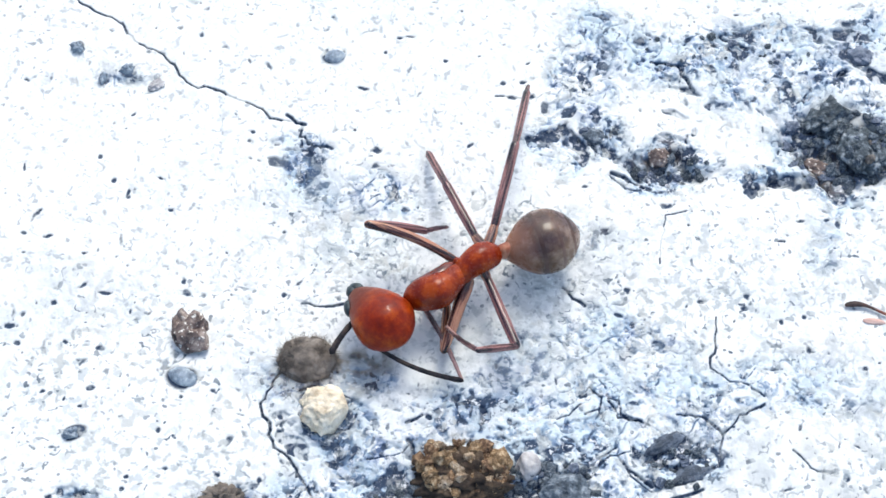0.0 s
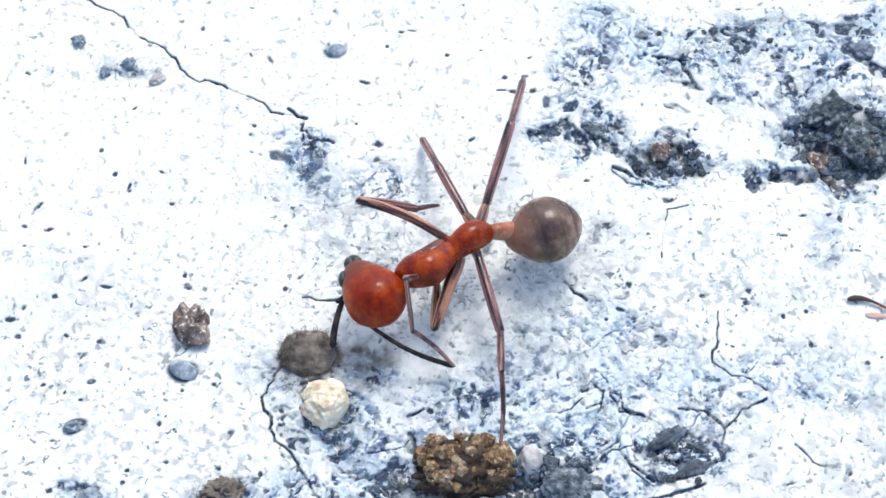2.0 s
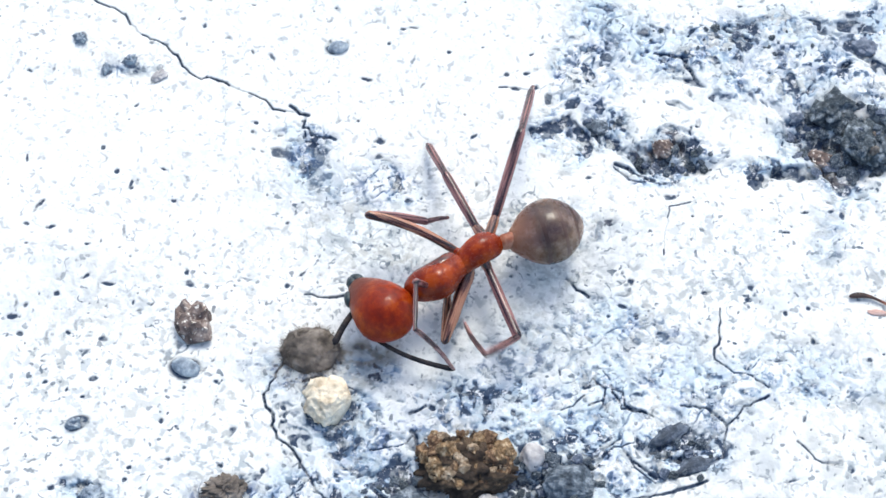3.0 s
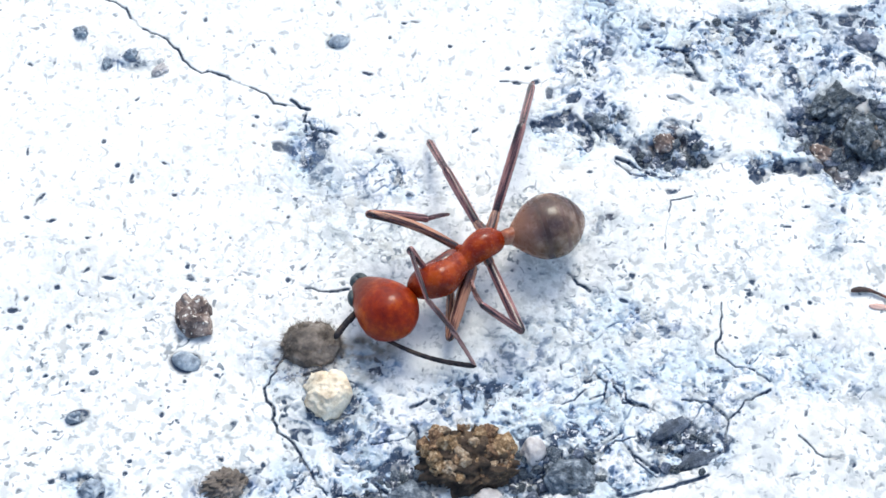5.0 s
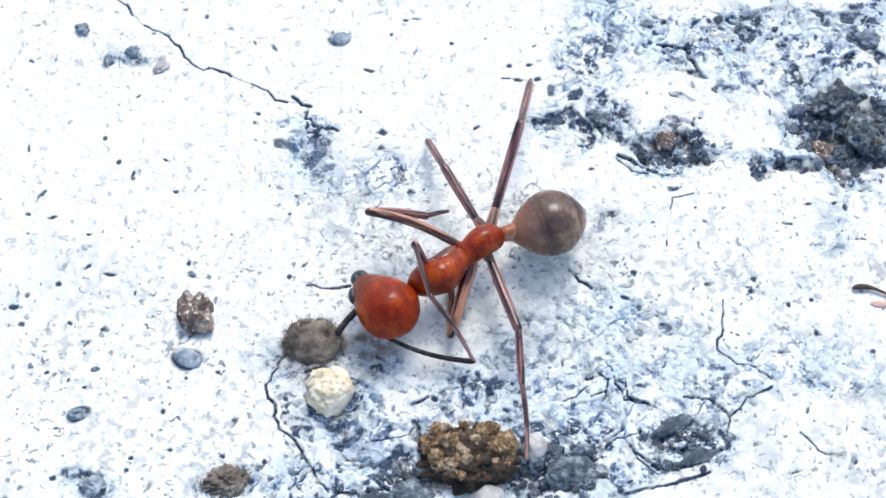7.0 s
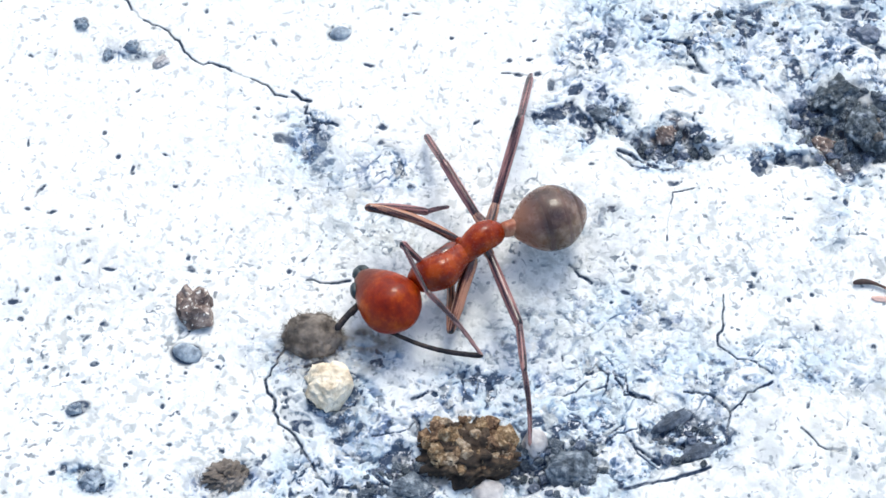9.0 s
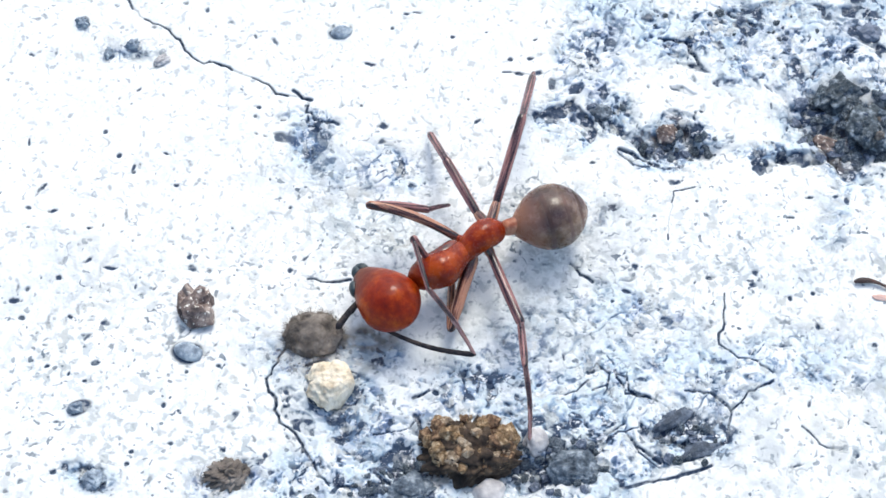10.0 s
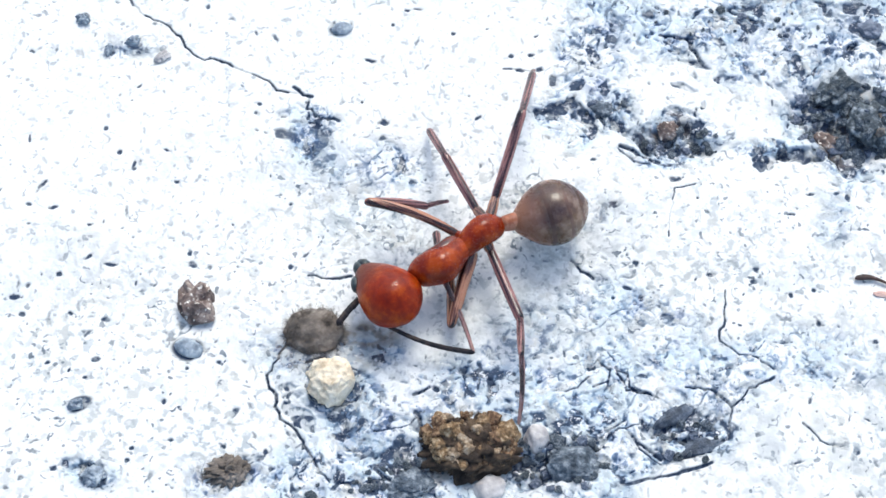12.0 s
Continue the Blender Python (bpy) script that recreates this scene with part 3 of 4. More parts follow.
pits((-11.598, -1.151, 0.079, 0.079, 0), (-11.946, -1.478, 0.198, 0.089, 0), (-11.709, -1.992, 0.119, 0.079, -40), (-10.345, -1.975, 0.089, 0.069, 0), (-9.374, -2.162, 0.129, 0.089, 0), (-9.564, -3.358, 0.138, 0.089, 0), (-10.876, -3.441, 0.099, 0.069, 10), (-9.802, -3.889, 0.079, 0.049, 0), (-7.017, -3.641, 0.079, 0.069, 0), (-6.143, -3.474, 0.099, 0.059, -10), (-7.594, -4.596, 0.089, 0.089, 0), (-8.378, -5.939, 0.089, 0.069, 0), (-8.491, -6.274, 0.079, 0.069, 0), (-10.139, -6.338, 0.119, 0.138, 0), (-10.428, -6.496, 0.089, 0.079, 0), (-7.343, -5.698, 0.079, 0.059, 0), (-5.903, -5.875, 0.099, 0.069, 0), (-4.915, -6.21, 0.158, 0.109, 30))
pits((-4.601, -6.496, 0.099, 0.079, 0), (-4.27, -0.56, 0.089, 0.089, 0), (-2.381, 4.762, 0.059, 0.059, 0), (0.303, 7.131, 0.079, 0.069, 0), (-1.501, 7.426, 0.079, 0.069, 0), (-2.156, 6.158, 0.218, 0.069, -15), (-0.745, 7.98, 0.158, 0.049, 0), (-1.083, 7.92, 0.099, 0.049, 0), (2.025, 6.39, 0.099, 0.079, 0), (2.268, 5.907, 0.188, 0.069, -5), (2.853, 5.946, 0.119, 0.099, 0), (2.612, 6.429, 0.119, 0.069, 0), (-11.479, 1.983, 0.218, 0.059, 50), (1.005, 4.291, 0.138, 0.059, 40), (-1.711, 4.103, 0.178, 0.119, 0), (-4.771, -6.019, 0.119, 0.089, 0), (3.809, 4.385, 0.138, 0.089, 30))
pits((6.137, -1.992, 0.138, 0.059, 0), (7.512, -0.769, 0.138, 0.059, 0), (8.717, -0.995, 0.129, 0.079, -20), (10.358, -1.237, 0.089, 0.079, 0), (9.716, -1.375, 0.069, 0.099, 0), (10.55, 1.711, 0.109, 0.049, 0), (11.25, 1.766, 0.119, 0.059, 20), (9.903, 1.064, 0.119, 0.049, 0), (5.419, -0.421, 0.129, 0.099, 0), (5.532, -1.461, 0.089, 0.129, 0), (4.744, -1.461, 0.079, 0.069, 0), (10.431, -2.264, 0.079, 0.129, 0), (5.15, -1.168, 0.237, 0.069, -25), (10.589, -5.859, 0.218, 0.049, -5), (11.107, -6.019, 0.099, 0.129, 0), (11.944, -2.822, 0.099, 0.079, 0), (4.852, 1.405, 0.148, 0.129, 0), (11.56, 1.621, 0.089, 0.138, 0))

# dark rings in the seams round sunken pebbles: place, half sizes, turn
for cx, cy, rx, ry, turn in ((-9.20, 6.80, 0.20, 0.18, 0), (-9.90, 6.56, 0.13, 0.20, -10), (-8.34, 6.26, 0.22, 0.16, 35), (-10.73, 7.58, 0.18, 0.20, 0), (-3.00, 7.23, 0.33, 0.23, 20),
                             (-6.988, -3.057, 0.43, 0.28, -20), (-9.954, -4.678, 0.30, 0.20, 25), (-9.357, -6.655, 0.42, 0.32, 15)):
    w = near(cx, cy, 1.0)
    c, q = math.cos(radians(turn)), math.sin(radians(turn))
    x, y = WX[w] * 0.35 + XX[w] * 0.65 - cx, WY[w] * 0.35 + YY[w] * 0.65 - cy
    d = np.sqrt(((x * c + y * q) / rx) ** 2 + ((-x * q + y * c) / ry) ** 2)
    dirt_shade[w] = np.maximum(dirt_shade[w], 0.75 * (1 - step01(d, 0.9, 1.5)) * step01(layered(XX[w], YY[w], 0.35, 511), -0.3, 0.1))

# ragged dark hollows in the worn cement: place, half sizes, turn, strength
ragged = layered(WX, WY, 0.42, 521, 4)


def blots(*places):
    for cx, cy, rx, ry, turn, strength in places:
        w = near(cx, cy, max(rx, ry) * 2.2)
        c, q = math.cos(radians(turn)), math.sin(radians(turn))
        x, y = (WX[w] + XX[w]) / 2 - cx, (WY[w] + YY[w]) / 2 - cy
        d = np.sqrt(((x * c + y * q) / rx) ** 2 + ((-x * q + y * c) / ry) ** 2) + 2.6 * ragged[w]
        g = 1 - step01(d, 0.35, 1.05)
        height[w] -= 0.10 * g * strength
        dirt_shade[w] = np.maximum(dirt_shade[w], g * strength * (0.30 + 0.85 * step01(layered(XX[w], YY[w], 0.30, 531, 2), -0.14, 0.08)))


blots((3.20, 4.77, 0.42, 0.22, 0, 0.62), (3.73, 4.40, 0.57, 0.41, -20, 0.78), (4.76, 4.68, 0.47, 0.48, 0, 0.78), (5.04, 4.15, 0.30, 0.22, 0, 0.7), (5.77, 3.18, 0.80, 0.22, -20, 0.78), (6.87, 3.83, 0.93, 0.56, 0, 0.78), (7.01, 3.33, 0.67, 0.26, 0, 0.7), (5.38, 7.57, 0.63, 0.22, 10, 0.62), (6.21, 7.42, 0.43, 0.15, 0, 0.55), (6.70, 6.95, 0.83, 0.17, -15, 0.7), (7.18, 6.50, 0.43, 0.15, -40, 0.7), (8.75, 7.47, 0.50, 0.19, -15, 0.7), (8.87, 6.83, 0.37, 0.19, 0, 0.62), (9.48, 5.44, 0.17, 0.44, 20, 0.7), (3.47, 5.63, 0.23, 0.17, 0, 0.55))
blots((4.58, 6.60, 0.23, 0.44, 0, 0.7), (5.10, 7.08, 0.23, 0.37, 0, 0.8), (4.13, 5.44, 0.40, 0.15, 20, 0.6), (7.65, 6.01, 0.37, 0.11, -20, 0.7), (8.13, 5.59, 0.30, 0.13, 10, 0.7), (7.27, 5.15, 0.43, 0.11, -10, 0.6), (10.66, 6.01, 0.67, 0.19, -25, 0.9), (11.56, 6.79, 0.57, 0.22, 10, 0.7), (12.43, 7.18, 0.50, 0.56, 0, 0.6), (9.28, 7.87, 0.40, 0.19, 0, 0.8), (7.57, 7.57, 0.17, 0.30, 0, 0.8), (10.41, 7.18, 0.47, 0.17, 20, 0.6), (8.67, 6.21, 0.23, 0.37, 0, 0.5), (-0.94, -6.48, 0.67, 0.63, 0, 0.7), (3.31, -6.01, 0.83, 0.56, 0, 0.7))
blots((3.98, -6.56, 0.73, 0.44, 0, 0.8), (-1.86, -5.44, 0.57, 0.17, 15, 0.9), (-2.50, -5.47, 0.47, 0.22, -20, 0.9), (0.28, -3.68, 0.20, 0.17, 0, 0.9), (-0.15, -4.11, 0.27, 0.11, 20, 0.9), (1.51, -4.14, 0.27, 0.15, 0, 0.9), (1.89, -4.55, 0.20, 0.26, 0, 0.8), (-1.82, -3.31, 0.67, 0.26, 0, 0.3), (-2.14, -2.67, 0.57, 0.30, 0, 0.3), (-3.86, -5.15, 0.23, 0.63, 20, 0.8), (-9.41, -6.63, 0.50, 0.30, 0, 0.8), (-10.03, -6.40, 0.37, 0.19, 0, 0.8), (-3.96, 3.47, 0.50, 0.37, 0, 0.55), (-3.65, 4.08, 0.43, 0.15, -15, 0.85), (4.31, -3.51, 0.33, 0.22, 0, 1))
blots((4.68, -4.14, 0.37, 0.19, 40, 0.8), (5.06, -4.31, 0.43, 0.11, -10, 0.9), (2.73, -5.04, 0.43, 0.22, 0, 0.6), (3.49, -5.28, 0.33, 0.30, 0, 0.6), (-1.25, -5.76, 0.50, 0.37, 30, 0.6), (1.21, -3.78, 0.40, 0.15, 0, 0.6), (6.23, -5.45, 0.67, 0.30, 38, 0.8), (6.59, -5.93, 0.47, 0.33, 0, 0.9), (5.62, -5.53, 0.23, 0.22, 0, 0.8), (-2.16, -5.92, 0.33, 0.19, 0, 0.8), (-2.90, -6.72, 0.27, 0.15, -40, 0.8))
blots((12.64, 7.57, 0.80, 0.67, 0, 0.62), (12.00, 7.97, 0.50, 0.26, -20, 0.7), (12.96, 6.49, 0.43, 0.37, 0, 0.7), (12.01, 6.20, 0.50, 0.26, -20, 0.8), (11.17, 5.15, 0.40, 0.26, 0, 0.8), (9.68, 2.90, 0.50, 0.19, 10, 0.9), (9.09, 2.63, 0.37, 0.13, 0, 0.8))

# brown soil caught in the hollows
loam = np.zeros_like(XX)
for cx, cy, rx, ry, amount in ((0.699, -6.019, 1.6, 0.9, 0.9), (11.232, 3.451, 1.0, 0.7, 0.55), (6.55, 3.75, 0.7, 0.5, 0.5), (-5.808, -6.576, 0.7, 0.5, 0.45),
                               (-2.16, -3.241, 0.75, 0.5, 0.25), (-3.55, -2.75, 1.15, 1.0, 0.4), (-2.1, -2.45, 1.0, 0.6, 0.75), (12.484, 4.573, 0.8, 1.0, 0.5), (4.769, 1.351, 0.5, 0.5, 0.15)):
    loam = np.maximum(loam, amount * patch(cx, cy, rx, ry, 0, 0.7) * step01(layered(XX, YY, 0.4, 111), -0.3, 0.1))
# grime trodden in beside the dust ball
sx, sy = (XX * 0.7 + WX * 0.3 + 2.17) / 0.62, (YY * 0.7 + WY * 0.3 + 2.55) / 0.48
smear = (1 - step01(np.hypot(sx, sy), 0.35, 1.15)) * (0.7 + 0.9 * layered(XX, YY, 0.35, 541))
dirt_shade = np.maximum(dirt_shade, 0.64 * smear)
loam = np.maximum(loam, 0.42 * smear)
# away from the spot only broad relief and staining; the cement's own grain carries on
height = height * (1 - far) + far * 0.35 * layered(XX, YY, 22.0, 401, 2)
dirt_shade = dirt_shade * (1 - far) + far * 0.22 * step01(layered(XX, YY, 30.0, 411, 3), -0.1, 0.3)
dirt_shade = np.clip(np.where(dirt_shade > 0.12, dirt_shade * 1.25 - 0.03, dirt_shade), 0, 1)
loam = np.clip(loam, 0, 1)


def ground_at(x, y):
    return float(height[min(np.searchsorted(GY, y), len(GY) - 1), min(np.searchsorted(GX, x), len(GX) - 1)])


def lay_ground():
    ny, nx = XX.shape
    me = bpy.data.meshes.new("ground")
    me.vertices.add(nx * ny)
    me.vertices.foreach_set("co", (np.stack([XX, YY, height], -1) * MM).astype(np.float32).ravel())
    idx = np.arange(nx * ny).reshape(ny, nx)
    quads = np.stack([idx[:-1, :-1], idx[:-1, 1:], idx[1:, 1:], idx[1:, :-1]], -1).reshape(-1, 4)
    me.loops.add(quads.size)
    me.loops.foreach_set("vertex_index", quads.ravel().astype(np.int32))
    me.polygons.add(len(quads))
    me.polygons.foreach_set("loop_start", np.arange(0, quads.size, 4, dtype=np.int32))
    me.polygons.foreach_set("use_smooth", np.ones(len(quads), dtype=bool))
    for name, data in (("dirt_shade", dirt_shade), ("loam", loam), ("tread", tread), ("worn", np.clip(zone + 0.4 * far * step01(layered(XX, YY, 26.0, 421, 3), -0.2, 0.25), 0, 1))):
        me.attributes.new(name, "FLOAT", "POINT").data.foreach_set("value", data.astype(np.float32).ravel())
    me.update(calc_edges=True)
    me.materials.append(CONCRETE)
    return tagged(new("ground", me), "pale weathered concrete with hairline cracks and dark pits", "ground", kind="structure")


lay_ground()

# ---- stones and crumbs on the concrete ----
def strew():
    stone("pebble", (-6.86, -1.80), (0.56, 0.60, 0.46), CRUMBLE, "rough brown crumb of soil on the concrete", "pebble", 3, 10, 0.75, 2.3, 0.9, 3, 0.3, "", False)
    stone("pebble", (-6.988, -3.057), (0.42, 0.27, 0.16), SLATE, "small smooth bluish grey pebble on the concrete", "pebble", 4, -20, 0.12, 1.0, 0.3)
    stone("pebble", (-2.95, -4.085), (0.76, 0.68, 0.56), QUARTZ, "cream white quartz pebble beside a crack", "pebble", 5, -15, 0.22, 2.0, 0.7, 5)
    ball = stone("dirt_ball", (-3.561, -2.55), (0.80, 0.67, 0.38), DUST, "dusty grey ball of dirt touched by the ant's feeler", "dirt ball", 6, 0, 0.13, 2.0, 0.0, 5, 0.45)
    stone("pebble", (-3.00, 7.23), (0.33, 0.23, 0.14), SLATE, "small smooth bluish grey pebble on the concrete", "pebble", 7, 20, 0.15, 1.0, 0.4)
    stone("pebble", (-9.99, -4.70), (0.25, 0.18, 0.12), SLATE, "small pale grey pebble sunk in the concrete", "pebble", 8, 25, 0.8, 2.3, 0.7)
    stone("pebble", (-9.20, 6.80), (0.20, 0.17, 0.12), SLATE, "small dark grey pebble sunk in the concrete", "pebble", 9, 0, 0.8, 2.3, 0.7)
    stone("pebble", (-9.90, 6.56), (0.12, 0.20, 0.11), SLATE, "small dark grey pebble sunk in the concrete", "pebble", 10, -10, 0.8, 2.3, 0.7)
    stone("pebble", (-8.34, 6.26), (0.23, 0.17, 0.10), PALEGREY, "small pale grey pebble sunk in the concrete", "pebble", 11, 35, 0.8, 2.3, 0.7)
    stone("pebble", (-10.73, 7.58), (0.18, 0.20, 0.12), SLATE, "small pale grey pebble sunk in the concrete", "pebble", 12, 0, 0.8, 2.3, 0.7)
    clod = stone("clod", (0.821, -6.0), (1.22, 0.85, 0.50), CREVICE, "golden brown clod of soil wedged in a hollow", "clod", 13, -8, 0.42, 3.2, 0.3, 5)
    stone("clod", (-5.73, -6.55), (0.54, 0.40, 0.16), DUST, "grey brown crumb of soil on the concrete", "clod", 14, 0, 0.85, 3.2, 0.6, 5)
    stone("clod", (11.0, 3.60), (0.46, 0.36, 0.30), CRUMBLE, "reddish brown clod of soil at a hollow's edge", "clod", 15, 0, 0.45, 2.0, 0.5)
    stone("pebble", (-9.357, -6.655), (0.36, 0.28, 0.10), SLATE, "small dark grey pebble sunk in the concrete", "pebble", 16, 15, 0.7, 2.0, 0.6)
    stone("pebble", (2.531, -5.618), (0.34, 0.44, 0.28), PALEGREY, "pale grey pebble beside the brown clod", "pebble", 17, 0, 0.25, 1.3, 0.6)
    stone("pebble", (1.22, -7.096), (0.50, 0.36, 0.26), PALEGREY, "pale grey pebble beside the brown clod", "pebble", 18, 30, 0.25, 1.3, 0.6)
    rock = stone("rock", (12.457, 4.003), (0.80, 0.66, 0.30), BLACKSTONE, "dark grey rough rock in a hollow", "rock", 19, 25, 0.5, 2.0, 0.7, 5)
    stone("rock", (11.542, 5.142), (0.8, 0.55, 0.30), BLACKSTONE, "dark grey rough rock in a hollow", "rock", 20, 30, 0.6, 1.9, 0.75, 5)
    stone("rock", (12.734, 7.23), (0.42, 0.36, 0.16), DIMSLATE, "grey rough stone sunk in the concrete", "rock", 21, 0, 0.3, 1.6, 0.7, 5)
    stone("rock", (3.499, -6.417), (0.75, 0.55, 0.40), DARKSTONE, "dark grey rough stone beside the brown clod", "rock", 22, 0, 0.34, 1.9, 0.75, 5)
    stone("rock", (-0.844, -6.97), (0.62, 0.42, 0.24), DARKSTONE, "dark grey rough stone beside the brown clod", "rock", 23, 10, 0.34, 1.9, 0.75, 5)
    stone("rock", (6.263, -5.02), (0.66, 0.22, 0.12), SLIVER, "dark bluish sliver of stone on the concrete", "rock", 24, 30, 0.3, 1.5, 0.7)
    stone("rock", (6.951, -5.876), (0.66, 0.24, 0.14), SLIVER, "dark sliver of stone on the concrete", "rock", 25, 15, 0.35, 1.5, 0.7)
    stone("rock", (6.55, 3.92), (0.34, 0.30, 0.18), CRUMBLE, "brownish rough stone in a shallow hollow", "rock", 26, -12, 0.34, 1.9, 0.75, 5)
    stone("rock", (4.64, 4.573), (0.30, 0.26, 0.14), DARKSTONE, "dark rough stone in a shallow hollow", "rock", 27, 0, 0.34, 1.9, 0.75, 5)
    stone("grain", (12.301, -1.392), (0.34, 0.10, 0.06), ROSE, "rosy grain beside a dark plant fibre", "grain", 29, -8, 0.2, 1.2, 0.4)
    return clod, rock, ball


CLOD, ROCK, BALL = strew()
CLOD_AT, ROCK_AT, BALL_AT = (0.821, -5.939), (12.357, 4.103), (-3.561, -2.55)


def crumbs(thing, cx, cy, rx, ry, count, size, materials, seed, label, tilt=0.5, squat=0.62):
    """Loose broken bits: parts of a clod or rock when thing is given, else small things of their own."""
    rnd = random.Random(seed)
    meshes = [solid("crumb", lumpy(1, 0.8, squat, seed + k, 0.55, 1.8, 2, 0.85), materials[k % len(materials)], smooth=False) for k in range(4)]
    for k in range(count):
        a, u = rnd.uniform(0, math.tau), math.sqrt(rnd.random())
        x, y = cx + rx * u * math.cos(a), cy + ry * u * math.sin(a)
        r = size * min(math.exp(rnd.gauss(0, 0.45)), 1.9)
        first = meshes[k % 4]
        ob = first if k < 4 else new("crumb", first.data)
        lift = 0.0
        if thing:
            zr = thing["half_height"]
            lift = zr * math.sqrt(max(1 - 0.9 * u * u, 0.05)) * 0.75 + thing["base"] - ground_at(x, y)
        m = Matrix.Translation((x * MM, y * MM, (ground_at(x, y) + max(lift, r * 0.25)) * MM)) @ Euler((rnd.uniform(-tilt, tilt), rnd.uniform(-tilt, tilt), rnd.uniform(0, 6.28))).to_matrix().to_4x4() @ Matrix.Diagonal((r, r, r, 1))
        if thing:
            ob.parent = thing
            ob.matrix_basis = thing.matrix_world.inverted() @ m
        else:
            ob.matrix_basis = m
            tagged(ob, label, "crumb", "crumbs of stone and soil")


crumbs(CLOD, CLOD_AT[0] - 0.1, CLOD_AT[1] + 0.15, 1.25, 0.8, 80, 0.16, [GOLD, LOAM, GOLD, TAN], 41, "", 1.5, 0.85)
crumbs(BALL, BALL_AT[0], BALL_AT[1], 0.84, 0.67, 90, 0.045, [DUST, DUST, DUST, DUST], 43, "")
crumbs(ROCK, ROCK_AT[0], ROCK_AT[1], 0.8, 0.7, 14, 0.16, [BLACKSTONE, DARKSTONE, DUST, DIMSLATE], 42, "", 1.5)

def fuzz(ball, count, seed):
    """Lint standing off a dust ball: hair-thin bent fibres."""
    rnd = random.Random(seed)
    bm = bmesh.new()
    zr = ball["half_height"]
    for _ in range(count):
        a, up = rnd.uniform(0, math.tau), rnd.uniform(-0.1, 0.9)
        n = Vector((math.cos(a) * math.sqrt(1 - up * up), math.sin(a) * math.sqrt(1 - up * up), up))
        p = Vector((n.x * 0.78, n.y * 0.65, n.z * zr * 0.98))
        way = (n + Vector((rnd.gauss(0, 1.1), rnd.gauss(0, 1.1), rnd.gauss(0, 0.5)))).normalized()
        bow = Vector((rnd.gauss(0, 0.06), rnd.gauss(0, 0.06), rnd.gauss(0, 0.04)))
        side = way.cross(Vector((0.3, 0.2, 1))).normalized()
        lean = way.cross(side)
        length, r = rnd.uniform(0.05, 0.20), rnd.uniform(0.004, 0.008)
        rings = []
        for u in (0.0, 0.5, 1.0):
            c = p + way * length * u + bow * u * u
            rings.append([bm.verts.new(c + (side * math.cos(k * math.tau / 3) + lean * math.sin(k * math.tau / 3)) * r * (1.1 - 0.6 * u)) for k in range(3)])
        for q, w in zip(rings, rings[1:]):
            for k in range(3):
                bm.faces.new((q[k], q[(k + 1) % 3], w[(k + 1) % 3], w[k]))
    return tagged(solid("fuzz", bm, DUST, ball, label="thin grey lint"), kind="stuff")


fuzz(BALL, 1300, 44)
for at, rx, ry, count, size, seed in (((11.9, 4.1), 1.7, 1.3, 130, 0.13, 51), ((6.975, 3.451), 1.2, 0.45, 36, 0.10, 52), ((3.046, -6.338), 1.4, 0.8, 70, 0.12, 53), ((-1.042, -6.813), 1.1, 0.6, 44, 0.11, 54),
                                      ((4.719, 4.479), 0.7, 0.4, 12, 0.09, 55), ((6.638, -5.779), 0.9, 0.6, 16, 0.10, 56), ((-2.921, -7.127), 1.2, 0.4, 14, 0.10, 57), ((9.044, 7.466), 3.2, 0.8, 26, 0.09, 58)):
    crumbs(None, *at, rx, ry, count, size, [DARKSTONE, DIMSLATE, BLACKSTONE, DARKSTONE], seed, "small angular crumb of stone in a worn hollow")


def fibre():
    bm = loft(profile(1.7, [0.06, 0.095, 0.075, 0.05, 0.042, 0.045, 0.04, 0.035, 0.03], n=30), 8, lambda x: 0.10 * math.sin(3.4 * x) - 0.05 * x)
    ob = solid("plant_fibre", bm, TWIG)
    x, y = 11.523, -0.926
    ob.matrix_world = pose(x * MM, y * MM, (ground_at(x, y) + 0.12) * MM, 0, 0, -8)
    return tagged(ob, "dark brown curled plant fibre lying on the concrete", "plant fibre")


fibre()

# ---- the ant: a rigid skeleton posed from tracks of its joints ----
def at_time(rows, t):
    """A place on a track of (seconds, x, y, z), eased between rows."""
    if t <= rows[0][0]:
        return Vector(rows[0][1:])
    for a, b in zip(rows, rows[1:]):
        if t <= b[0]:
            u = (t - a[0]) / (b[0] - a[0])
            return Vector(a[1:]).lerp(Vector(b[1:]), u)
    return Vector(rows[-1][1:])


def along(p, q, up=(0, 0, 1)):
    """A pose at p whose x axis points to q and whose z axis leans to up."""
    x = (q - p).normalized()
    y = Vector(up).cross(x).normalized()
    z = x.cross(y)
    m = Matrix((x, y, z)).transposed().to_4x4()
    m.translation = p
    return m


def joint_between(p, q, a, b, pole):
    """The elbow of two bones a and b that reach from p towards q, bent to the side of pole."""
    d = q - p
    n = d.normalized()
    r = min(d.length, (a + b) * 0.999)
    u = (a * a - b * b + r * r) / (2 * r)
    h = math.sqrt(max(a * a - u * u, 0))
    side = Vector(pole) - n * n.dot(Vector(pole))
    return p + n * u + side.normalized() * h


def scaled(m):
    """The same pose with its place turned from millimetres to metres."""
    m = m.copy()
    m.translation *= MM
    return m


